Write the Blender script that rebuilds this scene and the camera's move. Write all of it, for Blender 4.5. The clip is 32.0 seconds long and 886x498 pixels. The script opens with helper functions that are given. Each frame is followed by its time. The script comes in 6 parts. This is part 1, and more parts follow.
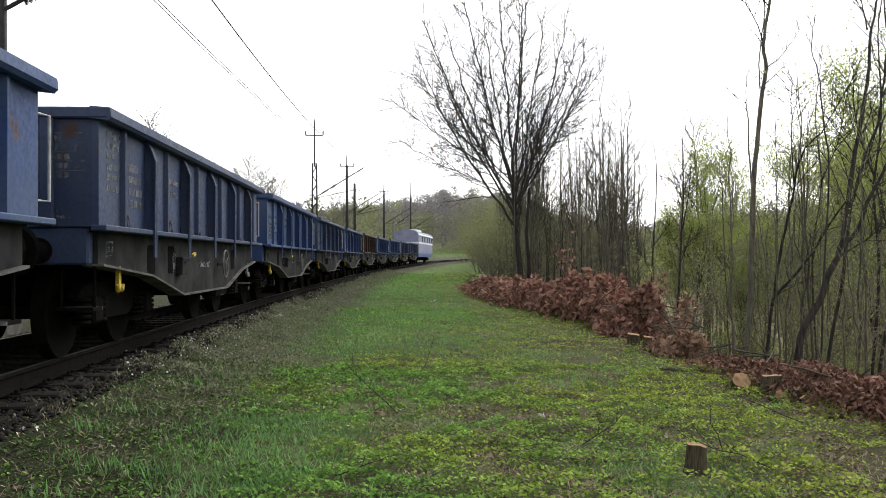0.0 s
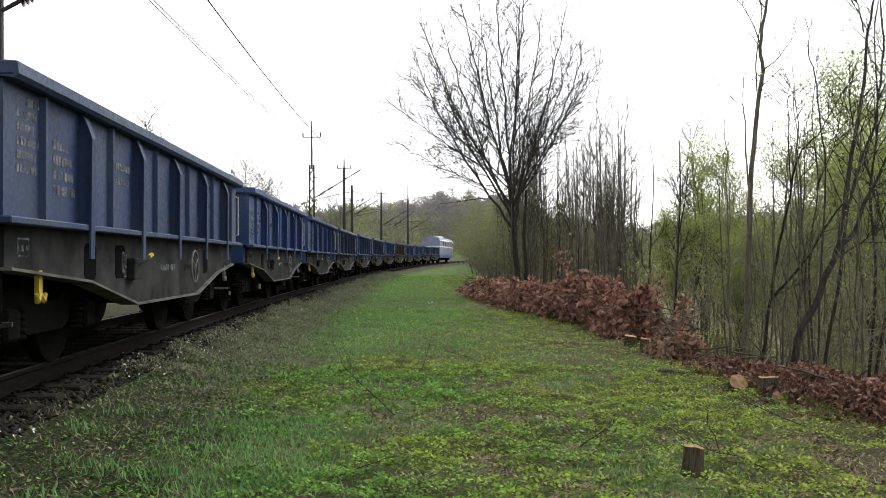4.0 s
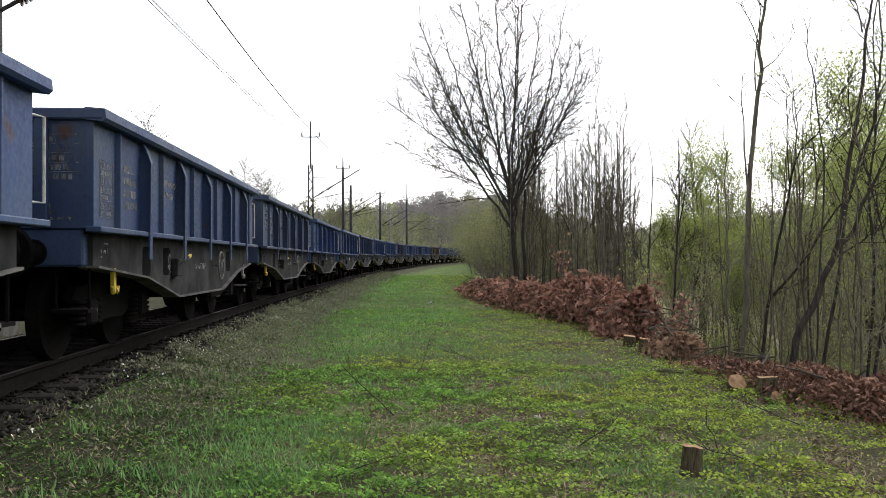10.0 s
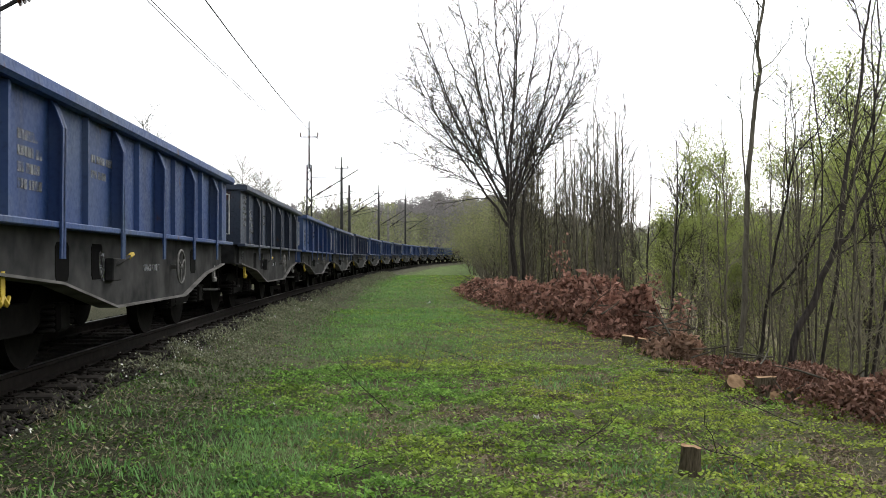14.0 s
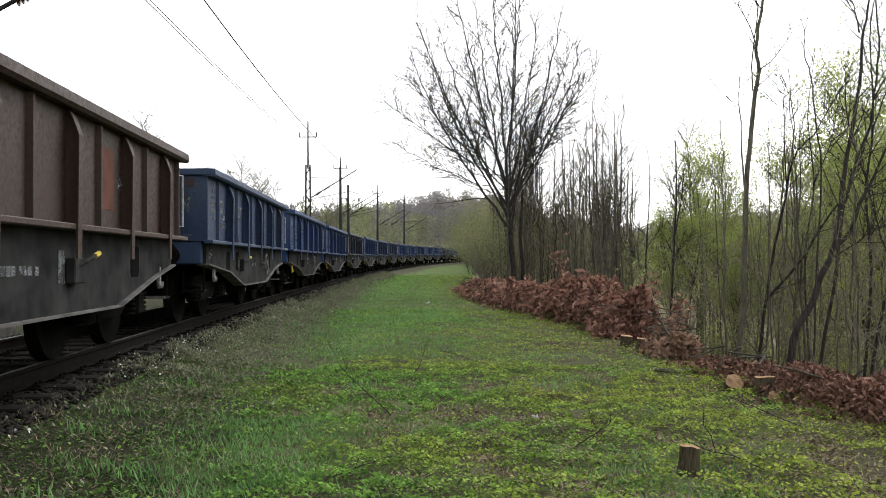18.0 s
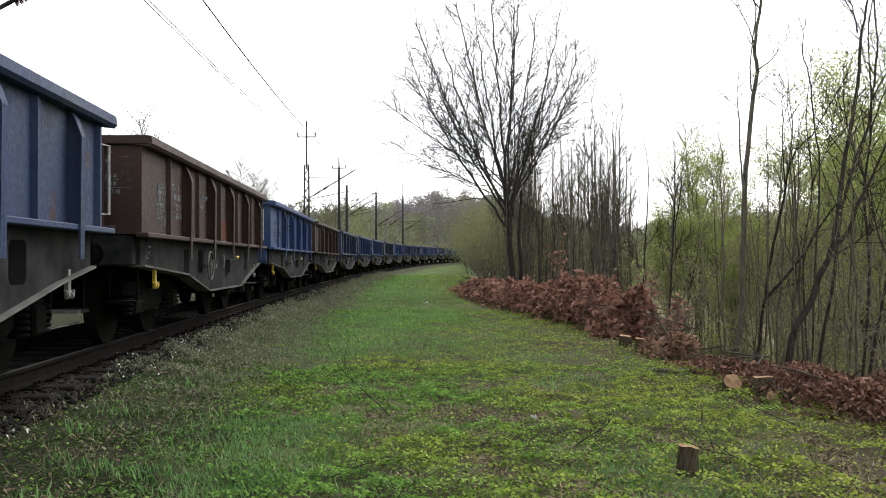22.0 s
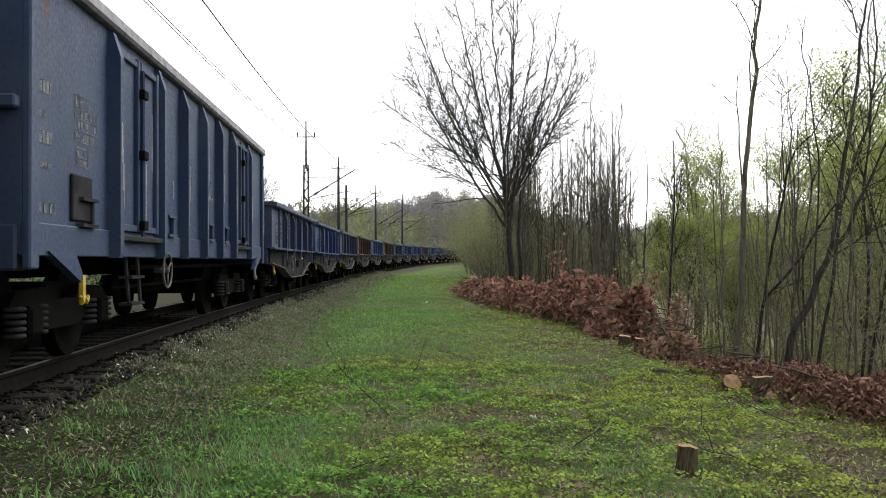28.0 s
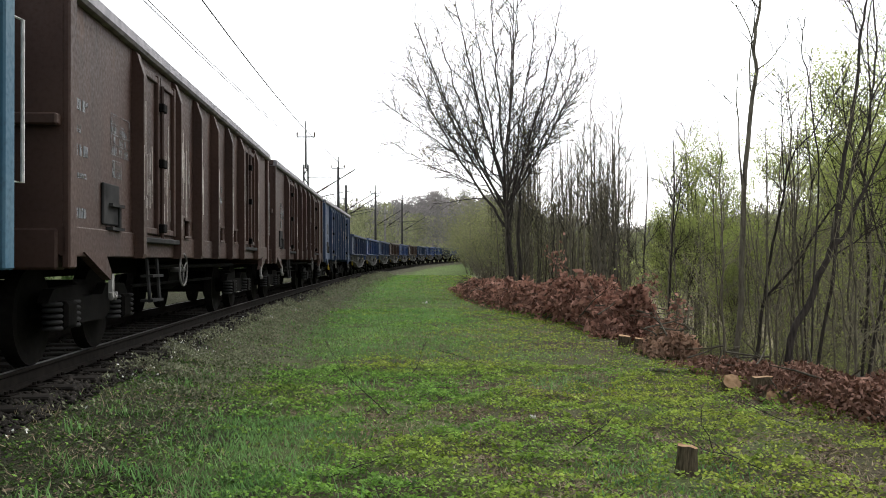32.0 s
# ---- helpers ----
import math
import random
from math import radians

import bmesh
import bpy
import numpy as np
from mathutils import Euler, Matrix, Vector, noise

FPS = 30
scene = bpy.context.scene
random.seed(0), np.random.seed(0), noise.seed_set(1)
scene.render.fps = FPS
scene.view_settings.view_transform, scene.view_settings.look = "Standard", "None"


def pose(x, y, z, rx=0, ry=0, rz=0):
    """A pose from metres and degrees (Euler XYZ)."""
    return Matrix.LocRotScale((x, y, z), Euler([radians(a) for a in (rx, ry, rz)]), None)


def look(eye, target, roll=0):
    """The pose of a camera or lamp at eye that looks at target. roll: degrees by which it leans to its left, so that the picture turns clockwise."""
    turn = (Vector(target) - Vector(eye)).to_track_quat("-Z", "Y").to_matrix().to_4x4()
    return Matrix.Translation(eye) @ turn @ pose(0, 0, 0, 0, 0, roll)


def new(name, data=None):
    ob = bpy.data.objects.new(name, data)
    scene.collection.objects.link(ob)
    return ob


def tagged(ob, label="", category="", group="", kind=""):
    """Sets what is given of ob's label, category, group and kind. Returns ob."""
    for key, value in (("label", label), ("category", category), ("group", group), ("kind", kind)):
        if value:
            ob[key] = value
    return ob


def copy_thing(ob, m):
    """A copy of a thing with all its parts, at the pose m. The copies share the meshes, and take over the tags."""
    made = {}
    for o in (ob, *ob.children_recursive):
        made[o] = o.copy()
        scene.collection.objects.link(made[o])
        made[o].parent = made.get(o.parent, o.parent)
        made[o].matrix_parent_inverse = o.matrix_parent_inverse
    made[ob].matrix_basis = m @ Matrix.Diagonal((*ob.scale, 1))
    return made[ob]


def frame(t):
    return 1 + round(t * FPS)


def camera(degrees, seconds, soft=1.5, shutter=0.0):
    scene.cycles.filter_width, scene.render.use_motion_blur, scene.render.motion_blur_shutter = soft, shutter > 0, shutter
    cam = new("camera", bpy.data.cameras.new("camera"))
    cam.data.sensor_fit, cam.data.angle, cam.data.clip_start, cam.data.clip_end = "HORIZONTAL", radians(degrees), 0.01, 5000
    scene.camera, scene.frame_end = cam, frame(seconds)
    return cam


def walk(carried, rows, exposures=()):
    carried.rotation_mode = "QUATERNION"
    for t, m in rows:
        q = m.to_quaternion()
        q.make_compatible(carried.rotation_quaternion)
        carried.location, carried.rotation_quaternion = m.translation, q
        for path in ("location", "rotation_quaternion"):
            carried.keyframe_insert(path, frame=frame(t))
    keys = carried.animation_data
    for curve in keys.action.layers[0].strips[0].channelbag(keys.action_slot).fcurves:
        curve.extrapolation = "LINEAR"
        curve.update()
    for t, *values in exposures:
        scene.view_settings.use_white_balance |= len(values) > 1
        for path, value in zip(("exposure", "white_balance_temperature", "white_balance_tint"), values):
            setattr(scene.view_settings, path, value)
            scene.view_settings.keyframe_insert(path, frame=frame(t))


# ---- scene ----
cam = camera(52.35, 32.0, soft=0.95)
EYE = (0.0, 0.0, 0.965)


def aim(shift, lift=0.0):
    """The camera's pose: it stands still and pans a little; shift and lift in thousandths of a radian."""
    return (Matrix.Translation(EYE) @ pose(0, 0, 0, 0, 0, math.degrees(shift / 1000))
            @ pose(0, 0, 0, 90.725 + math.degrees(lift / 1000)) @ pose(0, 0, 0, 0, 0, -0.226))


walk(cam, [(0.0, aim(9.4, -1.9)), (0.5, aim(8.2, -0.9)), (1.0, aim(7.9, 0.1)), (1.5, aim(7.5, -0.6)), (2.0, aim(7.4, -0.6)),
           (2.5, aim(7.4, 0.1)), (3.5, aim(6.6, 0.1)), (6.0, aim(6.1, 0.1)), (9.0, aim(5.5, 0)), (11.0, aim(4.7, 0)), (13.0, aim(3.9, 0)),
           (16.5, aim(2.8, 0)), (19.0, aim(1.9, 0)), (21.0, aim(1.0, 0)), (23.0, aim(0.6, 0)), (27.5, aim(0.2, 0)), (32.0, aim(0, 0))])

# ---- light ----
world = bpy.data.worlds.new("overcast")
scene.world = world
world.use_nodes = True
wn, wl = world.node_tree.nodes, world.node_tree.links
sky = wn.new("ShaderNodeTexSky")
sky.sky_type = 'NISHITA'
sky.sun_disc = False
sky.sun_elevation, sky.sun_rotation = radians(47), radians(38)
sky.dust_density, sky.air_density, sky.ozone_density = 0.6, 1.0, 1.0
pale = wn.new("ShaderNodeHueSaturation")
pale.inputs["Saturation"].default_value = 0.12
wl.new(sky.outputs[0], pale.inputs["Color"])
wl.new(pale.outputs[0], wn["Background"].inputs[0])
wn["Background"].inputs[1].default_value = 0.14
sun = new("sun", bpy.data.lights.new("sun", 'SUN'))
sun.data.energy, sun.data.angle, sun.data.color = 1.25, radians(40), (1.0, 0.97, 0.93)
sun.matrix_world = look((55, 70, 95), (0, 0, 0))
scene.view_settings.exposure = 1.08


# ---- materials ----
def shader(name, rough=0.8, metal=0.0):
    m = bpy.data.materials.new(name)
    m.use_nodes = True
    n, l = m.node_tree.nodes, m.node_tree.links
    b = n["Principled BSDF"]
    b.inputs["Roughness"].default_value, b.inputs["Metallic"].default_value = rough, metal
    b.inputs["Specular IOR Level"].default_value = 0.5 if rough < 0.5 else 0.3 if rough < 0.64 else 0.12 if rough < 0.78 else 0.05
    return m, n, l, b


def noise_node(n, l, scale, detail=4, vec=None, stretch=None):
    t = n.new("ShaderNodeTexNoise")
    t.inputs["Scale"].default_value, t.inputs["Detail"].default_value = scale, detail
    if vec is None:
        vec = n.new("ShaderNodeTexCoord").outputs["Object"]
    if stretch:
        k = n.new("ShaderNodeMapping")
        k.inputs["Scale"].default_value = stretch
        l.new(vec, k.inputs[0])
        vec = k.outputs[0]
    l.new(vec, t.inputs["Vector"])
    return t.outputs["Fac"]


def ramp(n, l, fac, stops):
    r = n.new("ShaderNodeValToRGB")
    e = r.color_ramp.elements
    while len(e) < len(stops):
        e.new(0.5)
    for k, (p, c) in zip(e, stops):
        k.position, k.color = p, (*c, 1) if len(c) == 3 else c
    l.new(fac, r.inputs[0])
    return r.outputs[0]


def mix(n, l, fac, a, b, kind='MIX'):
    m = n.new("ShaderNodeMix")
    m.data_type, m.blend_type = 'RGBA', kind
    for sock, v in ((m.inputs[0], fac), (m.inputs[6], a), (m.inputs[7], b)):
        if isinstance(v, (int, float)):
            sock.default_value = v
        elif isinstance(v, tuple):
            sock.default_value = (*v, 1)
        else:
            l.new(v, sock)
    return m.outputs[2]


def bump(n, l, b, fac, strength, dist=0.02):
    k = n.new("ShaderNodeBump")
    k.inputs["Strength"].default_value, k.inputs["Distance"].default_value = strength, dist
    l.new(fac, k.inputs["Height"])
    l.new(k.outputs[0], b.inputs["Normal"])


def step(n, l, fac, lo, hi):
    m = n.new("ShaderNodeMapRange")
    m.inputs[1].default_value, m.inputs[2].default_value = lo, hi
    l.new(fac, m.inputs[0])
    return m.outputs[0]


def varied(n, l, col, amount, source="Object Info"):
    """Brightness that changes from object to object, or from island to island."""
    o = n.new("ShaderNodeObjectInfo").outputs["Random"] if source == "Object Info" else n.new("ShaderNodeNewGeometry").outputs["Random Per Island"]
    h = n.new("ShaderNodeHueSaturation")
    m = n.new("ShaderNodeMapRange")
    m.inputs[3].default_value, m.inputs[4].default_value = 1 - amount, 1 + amount
    l.new(o, m.inputs[0])
    l.new(m.outputs[0], h.inputs["Value"])
    l.new(col, h.inputs["Color"])
    return h.outputs[0]


def plain(name, a, b, scale=8, rough=0.85, metal=0.0, relief=0.3, dist=0.01, vary=0.0, source="Object Info", stretch=None, thin=0.0):
    """thin: the share of light that passes through, for leaves."""
    m, n, l, bs = shader(name, rough, metal)
    f = noise_node(n, l, scale, 6, None, stretch)
    col = ramp(n, l, f, [(0.3, a), (0.7, b)])
    if vary:
        col = varied(n, l, col, vary, source)
    l.new(col, bs.inputs["Base Color"])
    if relief:
        bump(n, l, bs, f, relief, dist)
    if thin:
        t, s = n.new("ShaderNodeBsdfTranslucent"), n.new("ShaderNodeMixShader")
        s.inputs[0].default_value = thin
        l.new(col, t.inputs["Color"])
        l.new(bs.outputs[0], s.inputs[1])
        l.new(t.outputs[0], s.inputs[2])
        l.new(s.outputs[0], n["Material Output"].inputs["Surface"])
    return m


def paint(name, col, fade, dirt, rust=0.35, streak=0.5):
    """Worn wagon paint: faded patches, dirt that runs down, rust spots and scrapes."""
    m, n, l, bs = shader(name, 0.62)
    obj = n.new("ShaderNodeTexCoord").outputs["Object"]
    wide = noise_node(n, l, 0.9, 5, obj)
    c = mix(n, l, step(n, l, wide, 0.38, 0.68), col, fade)
    runs = noise_node(n, l, 1.0, 6, obj, (2.0, 5.0, 0.45))
    c = mix(n, l, mix_value(n, l, step(n, l, runs, 0.5, 0.75), streak), c, dirt)
    fine = noise_node(n, l, 26, 5, obj)
    c = mix(n, l, mix_value(n, l, step(n, l, fine, 0.52, 0.8), 0.35), c, dirt)
    spot = noise_node(n, l, 3.3, 9, obj, (1.0, 1.0, 0.6))
    c = mix(n, l, mix_value(n, l, step(n, l, spot, 0.68 - 0.06 * rust, 0.72), 0.85), c, (0.055, 0.024, 0.012))
    c = varied(n, l, c, 0.12)
    l.new(c, bs.inputs["Base Color"])
    r = ramp(n, l, fine, [(0.3, (0.5, 0.5, 0.5)), (0.75, (0.8, 0.8, 0.8))])
    l.new(r, bs.inputs["Roughness"])
    bump(n, l, bs, fine, 0.15, 0.006)
    return m


def mix_value(n, l, fac, k):
    m = n.new("ShaderNodeMath")
    m.operation = 'MULTIPLY'
    l.new(fac, m.inputs[0])
    m.inputs[1].default_value = k
    return m.outputs[0]


def flaked(m, scale, lo, hi):
    """Lets a thin layer of paint or rust come off in patches."""
    n, l = m.node_tree.nodes, m.node_tree.links
    f = noise_node(n, l, scale, 8)
    l.new(step(n, l, f, lo, hi), n["Principled BSDF"].inputs["Alpha"])
    return m


DIRT = (0.02, 0.02, 0.021)
PAINT = {
    "blue": paint("blue_paint", (0.017, 0.044, 0.14), (0.043, 0.068, 0.13), DIRT, 0.35, 0.5),
    "navy": paint("navy_paint", (0.018, 0.036, 0.095), (0.04, 0.058, 0.1), DIRT, 0.5, 0.55),
    "slate": paint("slate_paint", (0.022, 0.036, 0.084), (0.04, 0.055, 0.094), DIRT, 0.55, 0.6),
    "steel": paint("steel_blue_paint", (0.018, 0.037, 0.088), (0.04, 0.06, 0.105), DIRT, 0.45, 0.5),
    "grey": paint("grey_paint", (0.019, 0.028, 0.05), (0.036, 0.046, 0.066), (0.018, 0.018, 0.019), 0.6, 0.6),
    "brown": paint("brown_paint", (0.041, 0.0235, 0.0175), (0.06, 0.036, 0.027), (0.017, 0.014, 0.013), 0.7, 0.6),
    "rust": paint("rust_paint", (0.035, 0.0185, 0.0135), (0.052, 0.029, 0.022), (0.014, 0.0115, 0.0105), 0.8, 0.6),
    "russet": paint("russet_paint", (0.034, 0.0152, 0.0104), (0.049, 0.025, 0.0172), (0.013, 0.010, 0.0088), 0.8, 0.7),
    "umber": paint("umber_paint", (0.032, 0.0145, 0.0106), (0.047, 0.024, 0.0178), (0.013, 0.0098, 0.0086), 0.7, 0.6),
    "teal": paint("teal_paint", (0.031, 0.093, 0.143), (0.062, 0.124, 0.167), DIRT, 0.3, 0.3),
}
SILL = plain("grimy_sill", (0.0125, 0.0127, 0.0132), (0.043, 0.0427, 0.0422), 4, 0.8, 0.0, 0.3, 0.006, 0.15)
RUST = flaked(plain("bleeding_rust", (0.03, 0.018, 0.012), (0.075, 0.045, 0.03), 9, 0.85, 0.0, 0.3, 0.003), 11, 0.38, 0.62)
PATCH = plain("red_primer", (0.075, 0.026, 0.016), (0.12, 0.045, 0.03), 5, 0.7, 0.0, 0.1, 0.003)
EDGE = plain("pale_sill_edge", (0.05, 0.048, 0.045), (0.14, 0.135, 0.13), 3, 0.7, 0.0, 0.2, 0.004, 0.2)
HOLE_DARK = plain("hole_darkness", (0.0012, 0.0012, 0.0012), (0.002, 0.002, 0.002), 6, 0.95, 0.0, 0.0)
# Near-black: the deep shade under the wagons is put into these two colours.
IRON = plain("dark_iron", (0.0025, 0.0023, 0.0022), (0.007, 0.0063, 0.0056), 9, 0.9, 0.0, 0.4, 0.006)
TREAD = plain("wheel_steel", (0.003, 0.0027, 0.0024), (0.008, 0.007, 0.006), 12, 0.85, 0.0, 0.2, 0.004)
YELLOW = plain("hook_yellow", (0.3, 0.2, 0.015), (0.5, 0.38, 0.04), 14, 0.6, 0.0, 0.2, 0.003)
PALE = plain("pale_rail_paint", (0.11, 0.107, 0.103), (0.27, 0.262, 0.25), 12, 0.65, 0.0, 0.2, 0.003)
WHEEL_GREY = plain("grey_hand_wheel", (0.06, 0.058, 0.055), (0.15, 0.146, 0.14), 12, 0.65, 0.0, 0.2, 0.003)
WHITE = plain("white_rail_paint", (0.3, 0.3, 0.29), (0.55, 0.55, 0.53), 14, 0.6, 0.0, 0.2, 0.002)
CHALK = flaked(plain("worn_white_marking", (0.09, 0.095, 0.103), (0.25, 0.258, 0.27), 9, 0.75, 0.0, 0.1, 0.002), 7, 0.36, 0.66)
SCRAPE = plain("white_scrape", (0.32, 0.28, 0.25), (0.6, 0.57, 0.54), 18, 0.8, 0.0, 0.2, 0.002)
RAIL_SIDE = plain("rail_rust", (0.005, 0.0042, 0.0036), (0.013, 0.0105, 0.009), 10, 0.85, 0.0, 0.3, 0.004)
RAIL_TOP = plain("rail_polish", (0.06, 0.057, 0.053), (0.16, 0.155, 0.15), 20, 0.5, 1.0, 0.05, 0.001)
CONCRETE = plain("grey_concrete", (0.16, 0.15, 0.14), (0.3, 0.29, 0.27), 6, 0.9, 0.0, 0.4, 0.01, 0.15)
TIE = plain("sleeper", (0.009, 0.008, 0.007), (0.026, 0.023, 0.02), 7, 0.9, 0.0, 0.5, 0.01, 0.2)
MAST = plain("mast_steel", (0.0263, 0.0263, 0.0277), (0.0562, 0.0547, 0.0547), 8, 0.7, 0.3, 0.2, 0.004)
WIRE = plain("wire", (0.02, 0.02, 0.02), (0.05, 0.05, 0.048), 8, 0.6, 0.5, 0.0)
PORCELAIN = plain("brown_porcelain", (0.05, 0.022, 0.015), (0.09, 0.045, 0.03), 8, 0.25, 0.0, 0.0)
BARK = plain("bark", (0.02, 0.018, 0.017), (0.066, 0.058, 0.052), 9, 0.95, 0.0, 0.8, 0.02, 0.2, "Object Info", (3, 3, 0.6))
BARK_GREEN = plain("mossy_bark", (0.06, 0.055, 0.043), (0.16, 0.148, 0.116), 8, 0.95, 0.0, 0.8, 0.02, 0.3, "Object Info", (3, 3, 0.6))
TWIG = plain("twig", (0.03, 0.028, 0.022), (0.075, 0.07, 0.055), 5, 0.95, 0.0, 0.2, 0.004, 0.25)
SHOOT = plain("pale_shoots", (0.12, 0.11, 0.08), (0.25, 0.235, 0.165), 5, 0.95, 0.0, 0.2, 0.004, 0.25)
STUMP = plain("stump_bark", (0.055, 0.044, 0.03), (0.17, 0.14, 0.095), 22, 0.95, 0.0, 0.9, 0.02, 0.2, "Object Info", (3, 3, 0.5))
CUT = plain("cut_wood", (0.2, 0.115, 0.06), (0.42, 0.28, 0.165), 16, 0.85, 0.0, 0.3, 0.004)
BUD = plain("buds", (0.075, 0.07, 0.03), (0.16, 0.145, 0.065), 3, 0.8, 0.0, 0.0, 0.01, 0.4, "Geometry", None, 0.3)
LEAF = plain("spring_leaves", (0.215, 0.26, 0.075), (0.42, 0.475, 0.165), 0.9, 0.65, 0.0, 0.0, 0.01, 0.35, "Geometry", None, 0.62)
# LEAF_FAR and WOODS: distance haze is put into these paler base colours.
LEAF_FAR = plain("haze_paled_leaves", (0.16, 0.172, 0.096), (0.275, 0.288, 0.165), 0.05, 0.8, 0.0, 0.0, 0.01, 0.35, "Geometry", None, 0.5)
OLIVE = plain("olive_leaves", (0.145, 0.155, 0.07), (0.255, 0.27, 0.125), 0.7, 0.7, 0.0, 0.0, 0.01, 0.4, "Geometry", None, 0.5)
WOODS = plain("haze_paled_woods", (0.15, 0.141, 0.14), (0.245, 0.233, 0.23), 0.03, 0.95, 0.0, 0.0, 0.01, 0.3, "Geometry", None, 0.5)
DEAD = plain("dead_leaves", (0.15, 0.07, 0.05), (0.4, 0.235, 0.18), 3, 0.75, 0.0, 0.0, 0.01, 0.65, "Geometry", None, 0.3)
TAN = plain("tan_leaves", (0.2, 0.12, 0.085), (0.42, 0.28, 0.2), 3, 0.75, 0.0, 0.0, 0.01, 0.5, "Geometry", None, 0.3)
BITS = plain("brown_bits", (0.07, 0.052, 0.036), (0.22, 0.165, 0.12), 3, 0.8, 0.0, 0.0, 0.01, 0.5, "Geometry", None, 0.2)
DRY = plain("dry_stalks", (0.14, 0.115, 0.07), (0.32, 0.27, 0.18), 4, 0.9, 0.0, 0.0, 0.01, 0.5, "Geometry")
BLADE = plain("grass_blades", (0.09, 0.21, 0.06), (0.215, 0.375, 0.125), 0.8, 0.65, 0.0, 0.0, 0.01, 0.4, "Geometry", None, 0.4)
WEED = plain("dark_weeds", (0.03, 0.06, 0.014), (0.09, 0.15, 0.042), 2.2, 0.75, 0.0, 0.0, 0.01, 0.5, "Geometry", None, 0.3)


VERGE = plain("dull_weeds", (0.12, 0.13, 0.08), (0.24, 0.25, 0.165), 2.5, 0.85, 0.0, 0.0, 0.01, 0.25, "Geometry", None, 0.2)


def herb_material():
    """Low leaves: clumps of light and dark, over wider patches of yellow and blue green."""
    m, n, l, bs = shader("herb_leaves", 0.65)
    obj = n.new("ShaderNodeTexCoord").outputs["Object"]
    clump, patch = noise_node(n, l, 7.0, 3, obj), noise_node(n, l, 0.55, 4, obj)
    a = ramp(n, l, clump, [(0.36, (0.09, 0.13, 0.018)), (0.5, (0.225, 0.295, 0.036)), (0.64, (0.36, 0.43, 0.068))])
    b = ramp(n, l, clump, [(0.36, (0.055, 0.12, 0.02)), (0.5, (0.14, 0.28, 0.042)), (0.64, (0.24, 0.42, 0.08))])
    sep, lean = n.new("ShaderNodeSeparateXYZ"), n.new("ShaderNodeMath")     # the yellower plants grow towards the slope
    l.new(obj, sep.inputs[0])
    lean.operation, lean.inputs[1].default_value = 'MULTIPLY_ADD', 0.055
    l.new(sep.outputs[0], lean.inputs[0])
    l.new(patch, lean.inputs[2])
    col = varied(n, l, mix(n, l, step(n, l, lean.outputs[0], 0.42, 0.62), b, a), 0.38, "Geometry")
    l.new(col, bs.inputs["Base Color"])
    t, s = n.new("ShaderNodeBsdfTranslucent"), n.new("ShaderNodeMixShader")
    s.inputs[0].default_value = 0.4
    l.new(col, t.inputs["Color"])
    l.new(bs.outputs[0], s.inputs[1])
    l.new(t.outputs[0], s.inputs[2])
    l.new(s.outputs[0], n["Material Output"].inputs["Surface"])
    return m


HERB = herb_material()
PETAL = plain("white_petals", (0.6, 0.6, 0.55), (0.8, 0.8, 0.76), 6, 0.7, 0.0, 0.0)
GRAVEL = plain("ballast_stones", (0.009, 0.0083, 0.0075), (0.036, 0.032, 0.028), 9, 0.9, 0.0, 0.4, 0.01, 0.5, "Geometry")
LOCO_PALE = paint("loco_pale_paint", (0.19, 0.2, 0.31), (0.25, 0.26, 0.35), (0.08, 0.08, 0.09), 0.0, 0.25)
# Sky glare on the high wagons' top edges is put into this colour.
RIM = plain("glare_pale_rim", (0.095, 0.09, 0.105), (0.25, 0.235, 0.25), 6, 0.55, 0.0, 0.2, 0.004)
BRUSH = plain("dark_brushwood", (0.1, 0.054, 0.04), (0.3, 0.175, 0.13), 5, 0.85, 0.0, 0.0, 0.01, 0.55, "Geometry")
LOCO_WHITE = plain("loco_white", (0.6, 0.62, 0.64), (0.75, 0.76, 0.78), 5, 0.5, 0.0, 0.1, 0.004)
LOCO_BLUE = plain("loco_blue", (0.05, 0.09, 0.24), (0.08, 0.13, 0.3), 5, 0.5, 0.0, 0.1, 0.004)
GLASS = plain("dark_window", (0.012, 0.014, 0.016), (0.02, 0.022, 0.025), 5, 0.1, 0.0, 0.0)
LITTER = plain("pale_litter", (0.6, 0.58, 0.55), (0.78, 0.77, 0.75), 9, 0.7, 0.0, 0.1, 0.003)


